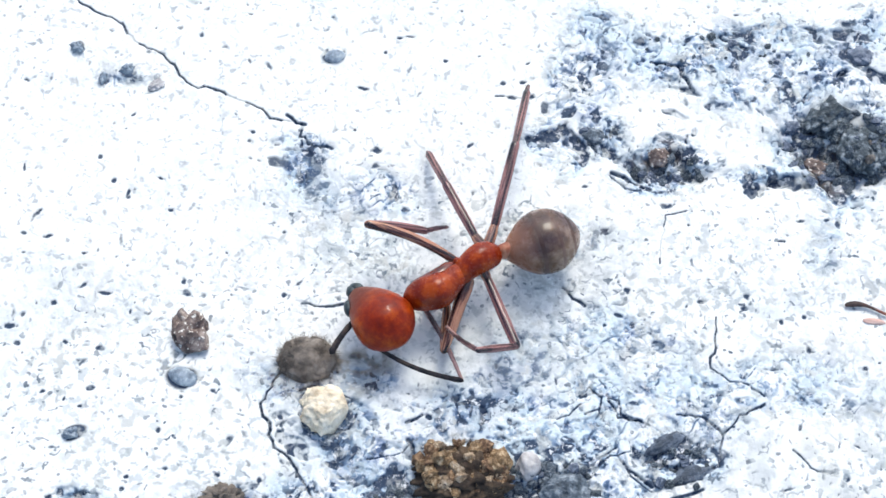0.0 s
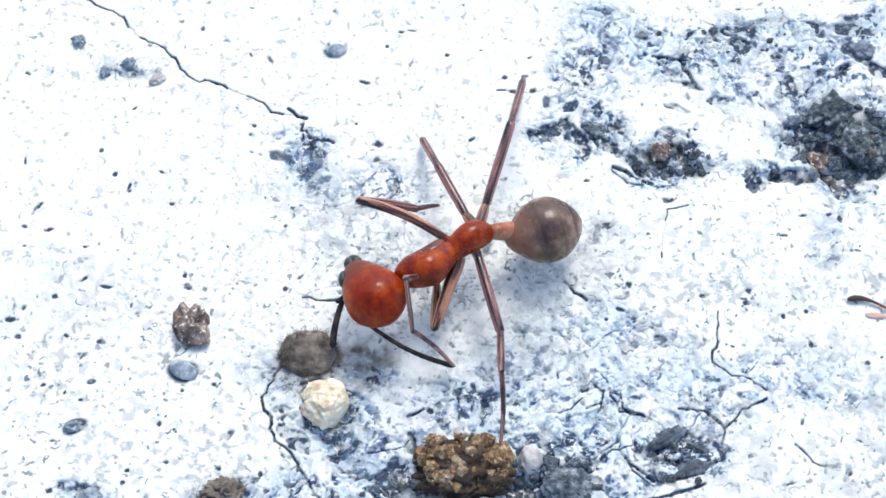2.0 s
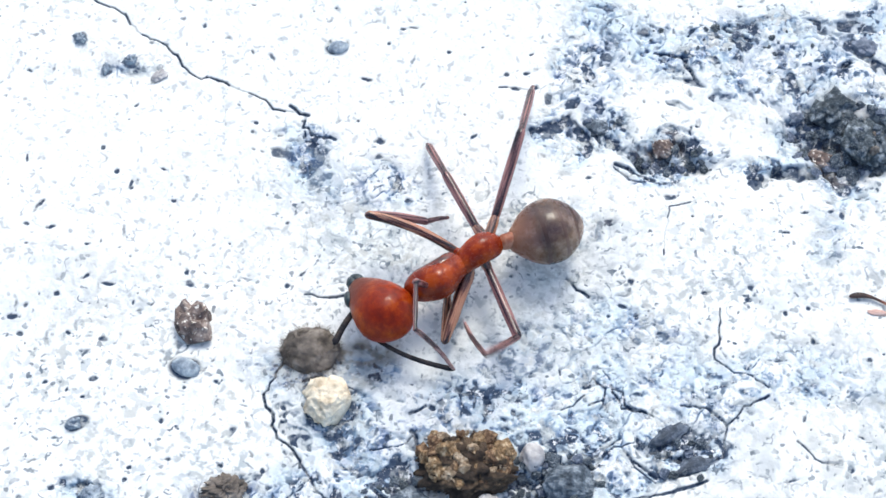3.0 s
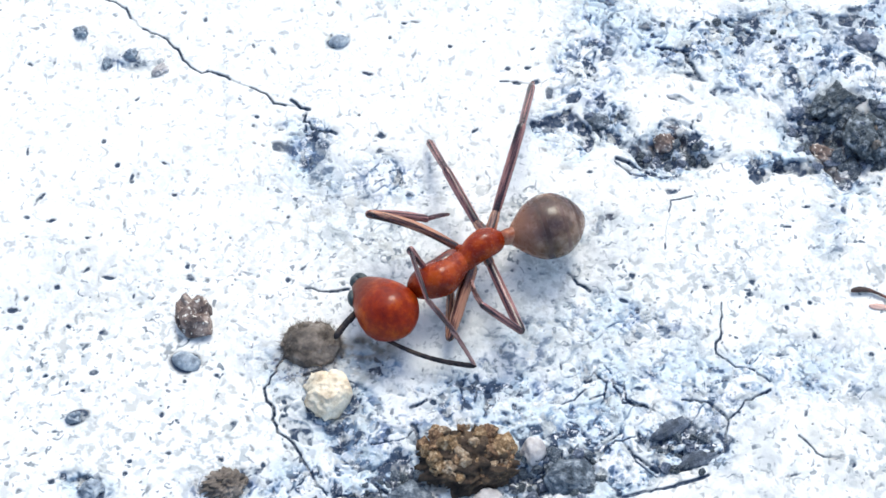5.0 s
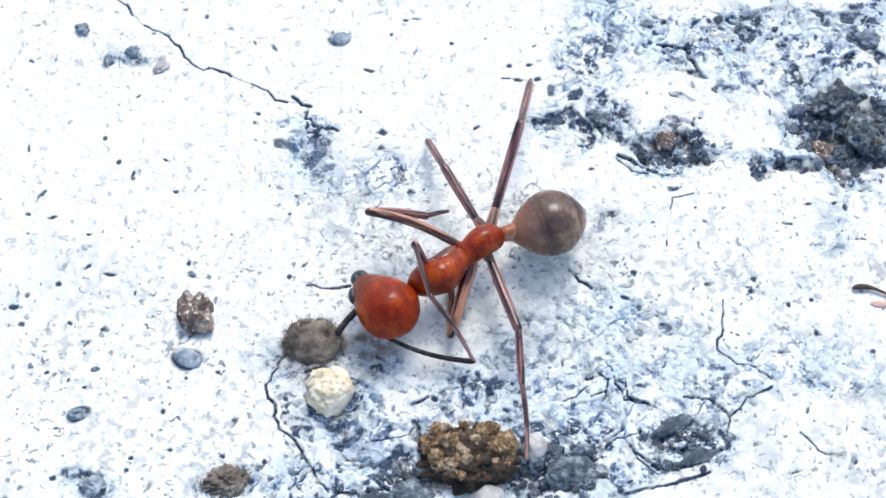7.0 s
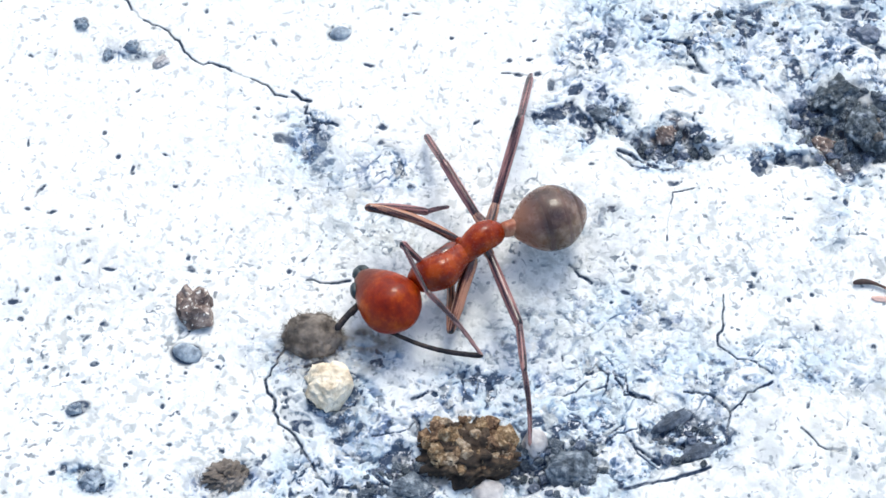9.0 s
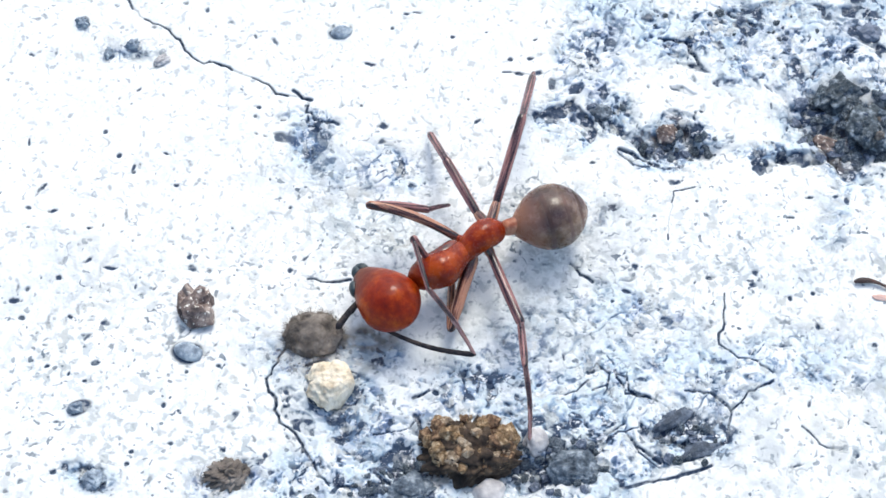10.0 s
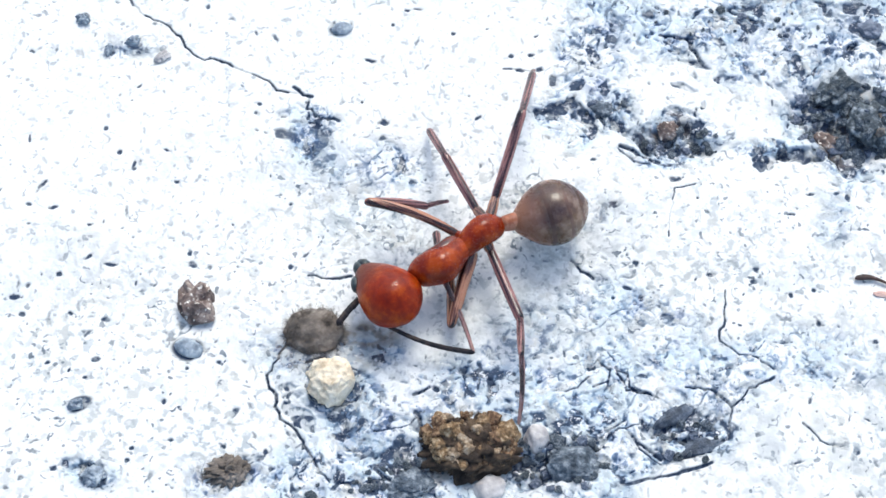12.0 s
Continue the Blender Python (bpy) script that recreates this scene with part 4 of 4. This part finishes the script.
TRUNK = [(0, 1.369, -0.025, 1.284), (0.5, 1.348, 0.029, 1.325), (1, 1.275, 0.133, 1.402), (1.5, 1.13, 0.24, 1.54), (2, 1.083, 0.304, 1.588), (2.5, 1.063, 0.333, 1.61), (2.6, 1.063, 0.333, 1.61), (2.75, 1.29, -0.02, 1.292), (3, 1.29, -0.02, 1.292), (5, 1.308, -0.06, 1.267), (5.5, 1.282, -0.025, 1.293), (6, 1.285, -0.081, 1.252), (6.5, 1.257, -0.045, 1.279), (7, 1.266, -0.051, 1.275), (9, 1.264, -0.076, 1.259), (9.5, 1.276, -0.067, 1.267), (10, 1.26, -0.065, 1.269), (10.5, 1.252, -0.07, 1.265), (11, 1.254, -0.114, 1.25), (11.5, 1.25, -0.112, 1.25), (12, 1.218, -0.045, 1.285)]
HEAD = [(0, -1.533, -1.72, 1.153), (0.5, -1.55, -1.674, 1.217), (1, -1.643, -1.54, 1.339), (1.5, -1.728, -1.434, 1.555), (2, -1.772, -1.384, 1.631), (2.5, -1.765, -1.361, 1.665), (2.6, -1.765, -1.361, 1.665), (2.75, -1.619, -1.732, 1.166), (3, -1.619, -1.732, 1.166), (5, -1.549, -1.867, 1.126), (5.5, -1.575, -1.838, 1.167), (6, -1.55, -1.912, 1.103), (6.5, -1.538, -1.875, 1.146), (7, -1.565, -1.888, 1.139), (9, -1.515, -1.883, 1.115), (9.5, -1.526, -1.927, 1.127), (10, -1.566, -1.875, 1.129), (10.5, -1.552, -1.854, 1.123), (11, -1.526, -1.895, 1.1), (11.5, -1.528, -1.916, 1.1), (12, -1.535, -1.861, 1.155)]
REAREND = [(0, 3.039, 0.546, 1.16), (0.5, 3.036, 0.582, 1.171), (1, 3.03, 0.648, 1.193), (1.5, 3.048, 0.637, 1.233), (2, 3.044, 0.678, 1.247), (2.5, 3.042, 0.697, 1.253), (2.6, 3.042, 0.697, 1.253), (2.75, 3.029, 0.574, 1.162), (3, 3.029, 0.574, 1.162), (5, 3.031, 0.552, 1.155), (5.5, 3.029, 0.574, 1.162), (6, 3.032, 0.539, 1.151), (6.5, 3.03, 0.563, 1.158), (7, 3.03, 0.559, 1.157), (9, 3.031, 0.545, 1.153), (9.5, 3.031, 0.552, 1.155), (10, 3.031, 0.553, 1.155), (10.5, 3.031, 0.55, 1.154), (11, 3.033, 0.524, 1.15), (11.5, 3.033, 0.526, 1.15), (12, 3.029, 0.568, 1.16)]
L3_KNEE = [(0, 2.224, -2.672, 1.25), (0.4, 2.176, -2.653, 1.25), (0.7, 2.17, -2.77, 1.25), (1, 2.047, -2.747, 1.25), (1.5, 1.901, -2.642, 1.25), (2, 1.839, -2.801, 1.25), (2.5, 1.904, -2.707, 1.25), (2.7, 2.175, -2.695, 1.25), (3, 2.152, -2.66, 1.25), (4.8, 2.185, -2.686, 1.25), (5.2, 2.184, -2.5, 1.25), (5.5, 2.18, -2.667, 1.25), (6.5, 2.128, -2.807, 1.25), (9.5, 2.183, -2.906, 1.25), (10.5, 2.192, -2.812, 1.25), (11, 2.24, -2.819, 1.25), (12, 2.151, -2.839, 1.25)]
L3_TIP = [(0, 0.305, -1.863, 0.8), (0.2, 0.376, -1.591, 0.8), (0.4, 0.369, -1.369, 0.8), (0.5, 1.097, -3.346, 0.8), (0.6, 0.843, -4.417, 0.8), (0.7, 1.418, -5.24, 0.55), (0.9, 1.781, -5.371, 0.55), (2, 1.714, -5.351, 0.55), (2.5, 1.887, -5.066, 0.55), (2.6, 1.87, -5.044, 0.55), (2.7, 1.773, -5.215, 0.55), (2.8, 1.287, -4.509, 0.8), (2.9, 0.904, -2.529, 0.8), (3, 0.703, -2.002, 0.8), (3.1, 0.551, -0.992, 0.8), (3.2, 0.708, -0.658, 0.8)]
L3_TIP_LATER = [(4.8, 0.872, -0.769, 0.8), (5.2, 0.867, -0.971, 0.8), (5.3, 0.986, -3.495, 0.8), (5.4, 1.493, -4.562, 0.8), (5.5, 1.842, -5.073, 0.55), (5.7, 1.903, -5.484, 0.55), (6, 2.067, -5.818, 0.55), (6.5, 2.242, -6.292, 0.55), (7.2, 2.296, -6.42, 0.55), (8.8, 2.365, -5.903, 0.55), (10.4, 2.317, -5.722, 0.55), (10.5, 2.05, -5.356, 0.55), (10.6, 1.877, -4.324, 0.8), (10.7, 0.799, -2.062, 0.8), (10.8, 0.602, -1.304, 0.8), (11, 0.792, -0.87, 0.8), (11.4, 0.851, -1.08, 0.8), (11.5, 0.985, -1.736, 0.8), (11.6, 0.946, -2.465, 0.8), (11.7, 1.818, -3.909, 0.8), (11.8, 1.716, -4.563, 0.8), (11.9, 1.924, -5.296, 0.55), (12, 2.027, -5.413, 0.55)]
L3_TIP = L3_TIP + L3_TIP_LATER
CLEANED = [(0, 0.735, -3.33, 0.45), (0.5, 0.514, -3.208, 0.45), (1, 0.468, -3.137, 0.45), (2, 0.461, -3.075, 0.45), (2.5, 0.512, -3.063, 0.45), (3, 0.405, -3.264, 0.45), (3.2, 0.433, -3.215, 0.45), (4.8, 0.934, -3.389, 0.45), (5.5, 1.023, -3.236, 0.45), (6, 1.002, -3.31, 0.45), (6.5, 0.948, -3.29, 0.45), (7.2, 0.877, -3.312, 0.45), (9, 1.108, -3.284, 0.45), (9.5, 1.018, -3.323, 0.45), (10, 0.88, -3.287, 0.45), (10.5, 0.84, -3.328, 0.45), (11, 0.75, -3.352, 0.45), (11.4, 0.377, -3.256, 0.45), (11.7, 0.681, -3.374, 0.45), (12, 0.832, -3.321, 0.45)]
L1_KNEE = [(0, -0.04, -0.731, 0.55), (0.3, -0.414, -0.814, 0.55), (0.5, -0.689, -0.932, 0.55), (0.9, -0.753, -0.883, 0.55), (1.2, -0.732, -0.812, 0.55), (1.3, -0.463, -1.156, 2), (2, -0.566, -1.083, 2), (2.6, -0.58, -1.1, 2), (2.8, -0.477, -1.406, 2), (3.2, -0.486, -1.362, 2), (4.8, -0.341, -0.835, 2), (5, -0.713, -0.684, 2), (5.5, -0.624, -0.478, 2), (6, -0.722, -0.501, 2), (6.5, -0.4, -0.735, 2), (7.2, -0.708, -0.625, 2), (8.8, -1.06, -0.587, 2), (9, -1.091, -0.603, 2), (9.5, -0.947, -0.761, 2), (10, -0.687, -0.674, 2), (10.5, -0.405, -0.766, 2), (10.8, -0.35, -0.8, 2), (11, -0.115, -0.548, 0.55), (11.5, -0.118, -0.596, 0.55), (11.8, -0.123, -0.403, 0.55), (12, -0.174, 0.04, 0.55)]
R2_TIP = [(0, -0.233, 3.934, 0.12), (0.5, -0.276, 3.988, 0.12), (1, -0.329, 4.026, 0.12), (1.5, -0.429, 4.153, 0.12), (2, -0.455, 4.192, 0.12), (2.5, -0.47, 4.177, 0.12), (2.6, -0.47, 4.177, 0.12), (3, -0.334, 3.894, 0.12), (5, -0.337, 3.814, 0.12), (5.5, -0.415, 3.839, 0.12), (6, -0.386, 3.786, 0.12), (6.5, -0.409, 3.77, 0.12), (7, -0.43, 3.745, 0.12), (9, -0.456, 3.713, 0.12), (9.5, -0.417, 3.758, 0.12), (10, -0.382, 3.76, 0.12), (10.5, -0.39, 3.782, 0.12), (11, -0.389, 3.728, 0.12), (11.5, -0.391, 3.731, 0.12), (12, -0.426, 3.763, 0.12)]
R3_TIP = [(0, 2.772, 6.184, 0.08), (0.5, 2.751, 6.18, 0.08), (1, 2.696, 6.191, 0.08), (1.5, 2.594, 6.264, 0.08), (2, 2.594, 6.275, 0.08), (2.5, 2.551, 6.259, 0.08), (2.6, 2.551, 6.259, 0.08), (3, 2.785, 5.852, 0.08), (5, 2.751, 5.799, 0.08), (5.5, 2.671, 5.825, 0.08), (6, 2.701, 5.803, 0.08), (6.5, 2.664, 5.808, 0.08), (7, 2.654, 5.79, 0.08), (9, 2.647, 5.787, 0.08), (9.5, 2.689, 5.804, 0.08), (10, 2.699, 5.807, 0.08), (10.5, 2.716, 5.77, 0.08), (11, 2.716, 5.744, 0.08), (11.5, 2.712, 5.72, 0.08), (12, 2.676, 5.784, 0.08)]
TOUCH = [(0, -2.862, -2.61, 0.75), (12, -2.862, -2.61, 0.75)]
HEADING, REAR = [(0, 132, 0, 0), (0.7, 131, 0, 0), (1.3, 123, 0, 0), (2.6, 121, 0, 0), (2.8, 132, 0, 0), (12, 132, 0, 0)], 18
FEELER_BASE = [(-0.575, 0.478, -0.438), (0.468, 0.657, -0.24)]
HELD = {"R1": ((2.372, -2.363, 0.605), (0.397, -1.334, 0.066)), "L2": ((2.257, 1.573, -0.601), (1.22, 0, -0.598))}
STANCE = {"L1": (3.4, 1.9, -1.15), "L2": (1.0, 2.6, -1.15), "L3": (-2.2, 3.4, -1.15), "R1": (3.4, -1.9, -1.15), "R2": (1.0, -2.6, -1.15), "R3": (-2.2, -3.0, -1.15)}
PASSING = [(0, 34.000, 22.000, 1.25), (4.4, 30.000, 18.000, 1.25), (5, 21.225, 6.696, 1.25), (5.2, 17.625, 3.896, 1.25), (5.3, 15.225, 2.696, 1.25), (5.4, 15.034, 2.381, 1.25), (5.5, 15.169, 0.584, 1.25), (5.6, 15.271, 0.685, 1.25), (5.7, 16.038, 1.731, 1.25), (5.8, 16.022, 2.468, 1.25), (5.9, 17.822, 3.668, 1.25), (6.1, 21.022, 6.468, 1.25), (7, 30.000, 24.000, 1.25), (12, 46.000, 40.000, 1.25)]
OTHER_TURN = 60


LEGS = {
    # name: hip in the trunk's space, lengths of femur, tibia and tarsus, bend
    "L1": ((1.728, 0.186, -0.225), 1.5, 1.5, 2.42, (-0.25, -0.5, 0.8), (-0.3, -0.45, 0.7)),
    "L2": ((0.622, 0.172, -0.274), 2.177, 1.5, 0.5, (0, 0, -1), (0, 0, -1)),
    "L3": ((0.19, 0.429, -0.244), 2.3, 1.5, 2.05, (-0.4, -0.7, 0.55), (0, -0.42, 0.9)),
    "R1": ((0.671, -0.42, -0.222), 2.711, 1.75, 0.65, (0, 0, -1), (0, 0, -1)),
    "R2": ((-0.165, -0.773, -0.209), 1.851, 1.74, 0.185, (0, 0, 1), (0, 0, 1)),
    "R3": ((-0.77, -0.758, -0.187), 2.61, 2.556, 0.435, (0, 0, 1), (0, 0, 1)),
}


def trunk(t):
    p, q = at_time(TRUNK, t), at_time(HEAD, t)
    return along(p, q)


def limb(length, root, mid, end, material, name, parent, bow=0.0, sides=10):
    w = [root * 0.9, root, (root + mid) / 2, mid, mid, (mid + end) / 2, end]
    bm = loft(profile(length + 0.16, w, n=18, x0=-0.08), sides, lambda x: bow * math.sin(math.pi * x / length))
    return solid(name, bm, material, parent)


def beaded(length, joints, start, end, n=6):
    """Stations of a jointed rod: each joint swells a little towards its far end."""
    out, x = [], 0.0
    total = sum(joints)
    for k, share in enumerate(joints):
        step = length * share / total
        r = start + (end - start) * k / max(len(joints) - 1, 1)
        for i in range(n):
            u = i / n
            out.append((x + step * u, r * (0.86 + 0.16 * math.sin(math.pi * (0.15 + 0.8 * u))), r * (0.86 + 0.16 * math.sin(math.pi * (0.15 + 0.8 * u))), 0.0))
        x += step
    out.append((x, end * 0.7, end * 0.7, 0.0))
    out.append((x + end * 0.5, end * 0.25, end * 0.25, 0.0))
    return out


def tarsus_mesh(length, parent, name="tarsus"):
    """A foot of five slim joints that narrows to its claws."""
    return solid(name, loft(beaded(length, (0.44, 0.18, 0.14, 0.10, 0.14), 0.078, 0.055), 8, lambda x: 0.03 * length * math.sin(math.pi * x / length)), FOOT, parent)


def feeler_mesh(length, parent, bow=0.0, slim=1.0):
    """The beaded whip of a feeler, a little thicker towards its tip."""
    return solid("funiculus", loft(beaded(length, (1.3, 1, 1, 1, 1, 1, 1, 1, 1, 1, 1.4), 0.062 * slim, 0.082 * slim), 8, lambda x: bow * math.sin(math.pi * x / length)), HORN, parent)


def build_ant(label):
    ant = tagged(new("ant"), label, "ant")
    body = {"ant": ant}
    # trunk in three overlapping plates, a little out of line
    sway = lambda x: 0.20 * math.exp(-((x - 1.5) / 0.6) ** 2) - 0.06 * math.exp(-((x - 0.1) / 0.5) ** 2)
    for name, x0, length, wide, tall, lift, skin in (
            ("propodeum", -0.58, 1.62, [0.20, 0.37, 0.43, 0.42, 0.38, 0.33, 0.30], [0.20, 0.38, 0.46, 0.46, 0.42, 0.36, 0.30], [-0.06, 0.0, 0.04, 0.04, 0.0, -0.04], RUST),
            ("mesonotum", 0.52, 1.50, [0.24, 0.31, 0.38, 0.46, 0.49, 0.42], [0.24, 0.34, 0.43, 0.50, 0.50, 0.40], [-0.04, 0.0, 0.05, 0.08, 0.09, 0.06], RUST),
            ("pronotum", 1.02, 1.56, [0.32, 0.46, 0.52, 0.50, 0.42, 0.30], [0.34, 0.48, 0.54, 0.50, 0.38, 0.26], [0.04, 0.08, 0.10, 0.06, 0.0, -0.03], RUST)):
        solid(name, loft(profile(length, wide, tall, lift, n=24, x0=x0), 22, sway), skin, ant)
    # flank facing away, its shade painted as a dark plate
    solid("mesopleuron", loft(profile(1.45, [0.16, 0.27, 0.32, 0.31, 0.24, 0.14], [0.2, 0.33, 0.40, 0.38, 0.3, 0.2], n=18, x0=0.80), 16, lambda x: sway(x) - 0.31), SHADERUST, ant, label="glossy flank plate with its shade painted dark")
    body["petiole"] = solid("petiole", loft(profile(1.0, [0.20, 0.21, 0.23, 0.26, 0.29, 0.31], [0.22, 0.30, 0.32, 0.28, 0.29, 0.31]), 14), PALE, ant, label="pale waist between trunk and gaster")

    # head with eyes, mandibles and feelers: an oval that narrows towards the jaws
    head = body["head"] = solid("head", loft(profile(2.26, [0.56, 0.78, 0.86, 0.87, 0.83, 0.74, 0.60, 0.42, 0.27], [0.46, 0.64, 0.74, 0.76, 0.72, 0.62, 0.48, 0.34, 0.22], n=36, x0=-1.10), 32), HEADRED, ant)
    for side in (-1, 1):
        eye = solid("eye", lumpy(0.25, 0.14, 0.21, 5, 0.0, 1, 3), EYE, head, label="black domed compound eye")
        eye.matrix_basis = scaled(pose(0.42, -0.66, -0.24, 0, 0, 12) if side < 0 else pose(0.77, 0.45, 0.04, 0, 0, -33))
        jaw = solid("mandible", loft(profile(0.42, [0.13, 0.18, 0.17, 0.10], [0.12, 0.15, 0.14, 0.09]), 12, lambda x, s=side: -s * 0.30 * x * x), EYE, head, label="dark toothed mandible")
        jaw.matrix_basis = scaled(pose(0.90, side * 0.10 - 0.04, 0.04, 0, 0, 0))
    body["scape"] = [limb(0.75, 0.055, 0.05, 0.06, HORN, "scape", head) for _ in range(2)]
    body["feeler"] = [feeler_mesh(2.7, head, -0.17), feeler_mesh(1.3, head, -0.05, 1.3)]

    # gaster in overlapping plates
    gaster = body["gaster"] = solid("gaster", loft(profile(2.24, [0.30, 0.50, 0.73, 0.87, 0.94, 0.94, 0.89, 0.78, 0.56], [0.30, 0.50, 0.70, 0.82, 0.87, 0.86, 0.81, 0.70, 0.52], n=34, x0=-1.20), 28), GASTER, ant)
    shape = profile(2.24, [0.30, 0.50, 0.73, 0.87, 0.94, 0.94, 0.89, 0.78, 0.56], [0.30, 0.50, 0.70, 0.82, 0.87, 0.86, 0.81, 0.70, 0.52], n=34, x0=-1.20)
    px_, pw, ph = [np.array([s[i] for s in shape]) for i in (0, 1, 2)]
    for x0, x1 in ((-0.30, -0.14), (0.26, 0.40), (0.68, 0.80)):
        ring = []
        for k in range(9):
            x = x0 + (x1 - x0) * k / 8
            out = 0.005 * math.sin(math.pi * k / 8) - 0.002
            ring.append((x, float(np.interp(x, px_, pw)) + out, float(np.interp(x, px_, ph)) + out, 0.0))
        solid("tergite_edge", loft(ring, 28), BAND, gaster, label="edge of a gaster plate")

    # legs: fixed hip joint, thigh, shin and foot
    for name, (hip, femur, tibia, tarsus, *_) in LEGS.items():
        hip = Vector(hip)
        base = Vector((max(hip.x, -0.22), hip.y * 0.3, 0.0))
        coxa = limb((hip - base).length + 0.05, 0.17, 0.15, 0.11, RUST if name[1] == "1" else SHANK, "coxa", ant)
        coxa.matrix_basis = scaled(along(base, hip))
        thick = {"L1": 0.62, "L2": 1.2, "L3": 1.0, "R1": 0.95, "R2": 0.95, "R3": 1.0}[name]
        skin = SHANK if name in ("L2", "R1") else LEG
        right = name[0] == "R"
        body[name] = (limb(femur, 0.21 if name == "L2" else 0.135 * thick, 0.17 if name == "L2" else 0.145 * thick, 0.11 if name == "L2" else 0.13, skin, "femur", ant, -0.16 if name == "R1" else 0.0),
                      limb(tibia, 0.11 if right else 0.105 * thick, 0.118 if right else 0.11 * thick, 0.115 if right else 0.085 * thick, LEG if name == "R1" else skin, "tibia", ant, 0.05 if name == "R1" else 0.0),
                      tarsus_mesh(tarsus, ant))
    return body


def leg_pose(name, root, knee, tip):
    """Poses of thigh, shin and foot in the trunk's space, for a knee to aim at and a tip to reach, both in the world."""
    hip, a, b, c, bend, bend_far = LEGS[name]
    back = root.inverted()
    h, tip = Vector(hip), back @ tip
    if knee is None:
        k = joint_between(h, tip, a, b + c, back.to_3x3() @ Vector((0, -0.42, 0.9)))
    else:
        k = h + ((back @ knee) - h).normalized() * a
    reach = min(max((tip - k).length / (b + c) * 2.9 - 1.16, 0), 1)
    side = Vector(bend).lerp(Vector(bend_far), reach)
    ankle = joint_between(k, tip, b, c, back.to_3x3() @ side)
    return along(h, k), along(k, ankle, (0, 0.1, 1)), along(ankle, tip, (0, 0.1, 1))


TIMES = [k / 10 for k in range(121)]
ANT = build_ant("red and brown ant cleaning its feeler with a foreleg, on concrete")
OTHER = build_ant("reddish brown ant hurrying past over the concrete")


def rest(body):
    """A plain walking stance for the ant that passes by."""
    for name, pts in STANCE.items():
        hip, a, b, c, bend, _ = LEGS[name]
        h, tip = Vector(hip), Vector(pts)
        k = joint_between(h, tip, a, b + c, (0, 0, 1))
        ankle = joint_between(k, tip, b, c, (0, 0, 1))
        for ob, m in zip(body[name], (along(h, k), along(k, ankle, (0, 0.1, 1)), along(ankle, tip, (0, 0.1, 1)))):
            ob.matrix_basis = scaled(m)
    body["head"].matrix_basis = scaled(pose(3.3, 0, -0.1, 0, 12, 0))
    body["petiole"].matrix_basis = scaled(pose(-0.36, 0, -0.06, 0, 0, 180))
    body["gaster"].matrix_basis = scaled(pose(-1.95, 0, 0.0, 0, 0, 180))
    for k, side in enumerate((1, -1)):
        body["scape"][k].matrix_basis = scaled(pose(0.6, side * 0.3, 0.2, 0, 0, side * 35))
        body["feeler"][k].matrix_basis = scaled(pose(1.2, side * 0.72, 0.2, 0, 10, -side * 15))


rest(OTHER)


def motions():
    root = {t: trunk(t) for t in TIMES}
    walk(ANT["ant"], [(t, scaled(root[t])) for t in TIMES])
    nod = Matrix.Rotation(radians(8), 4, "Y")
    skull = {t: Matrix.Translation(at_time(HEAD, t)) @ Matrix.Rotation(radians(at_time(HEADING, t).x), 4, "Z") @ nod for t in TIMES}
    walk(ANT["head"], [(t, scaled(root[t].inverted() @ skull[t])) for t in TIMES])
    tail = Matrix.Rotation(radians(REAR), 4, "Z")
    walk(ANT["gaster"], [(t, scaled(root[t].inverted() @ Matrix.Translation(at_time(REAREND, t)) @ tail)) for t in TIMES])
    waist = {t: along(Vector((-0.36, 0, -0.06)), root[t].inverted() @ at_time(REAREND, t)) for t in TIMES}
    walk(ANT["petiole"], [(t, scaled(waist[t])) for t in TIMES])
    # feelers: the left one is drawn back through the foreleg, the right one touches the dirt ball
    for k, (base, track) in enumerate(((FEELER_BASE[0], CLEANED), (FEELER_BASE[1], TOUCH))):
        rows = []
        for t in TIMES:
            p, q = Vector(base), skull[t].inverted() @ at_time(track, t)
            reach = (2.7, 1.3)[k]
            rows.append((t, scaled(along(q - (q - p).normalized() * reach, q))))
        walk(ANT["feeler"][k], rows)
        socket = Vector((0.55, (0.30, 0.12)[k], -0.15))
        ANT["scape"][k].matrix_basis = scaled(along(socket, Vector(base)))
    tracks = {"L1": (L1_KNEE, CLEANED), "L3": (L3_KNEE, L3_TIP), "R2": (None, R2_TIP), "R3": (None, R3_TIP)}
    for name, (knee, tip) in tracks.items():
        poses = {t: leg_pose(name, root[t], at_time(knee, t) if knee else None, at_time(tip, t)) for t in TIMES}
        for k in range(3):
            walk(ANT[name][k], [(t, scaled(poses[t][k])) for t in TIMES])
    for name, (knee, tip) in HELD.items():
        hip, a, b, c, bend, _ = LEGS[name]
        h, q = Vector(hip), Vector(tip)
        kn = h + (Vector(knee) - h).normalized() * a
        ankle = joint_between(kn, q, b, c, bend)
        for ob, m in zip(ANT[name], (along(h, kn), along(kn, ankle, (0, 0.1, 1)), along(ankle, q, (0, 0.1, 1)))):
            ob.matrix_basis = scaled(m)
    # the other ant steps in beside the pale lobe for a moment and hurries off
    walk(OTHER["ant"], [(t, scaled(Matrix.Translation(p) @ Matrix.Rotation(radians(OTHER_TURN), 4, "Z"))) for t, *p in PASSING])


motions()
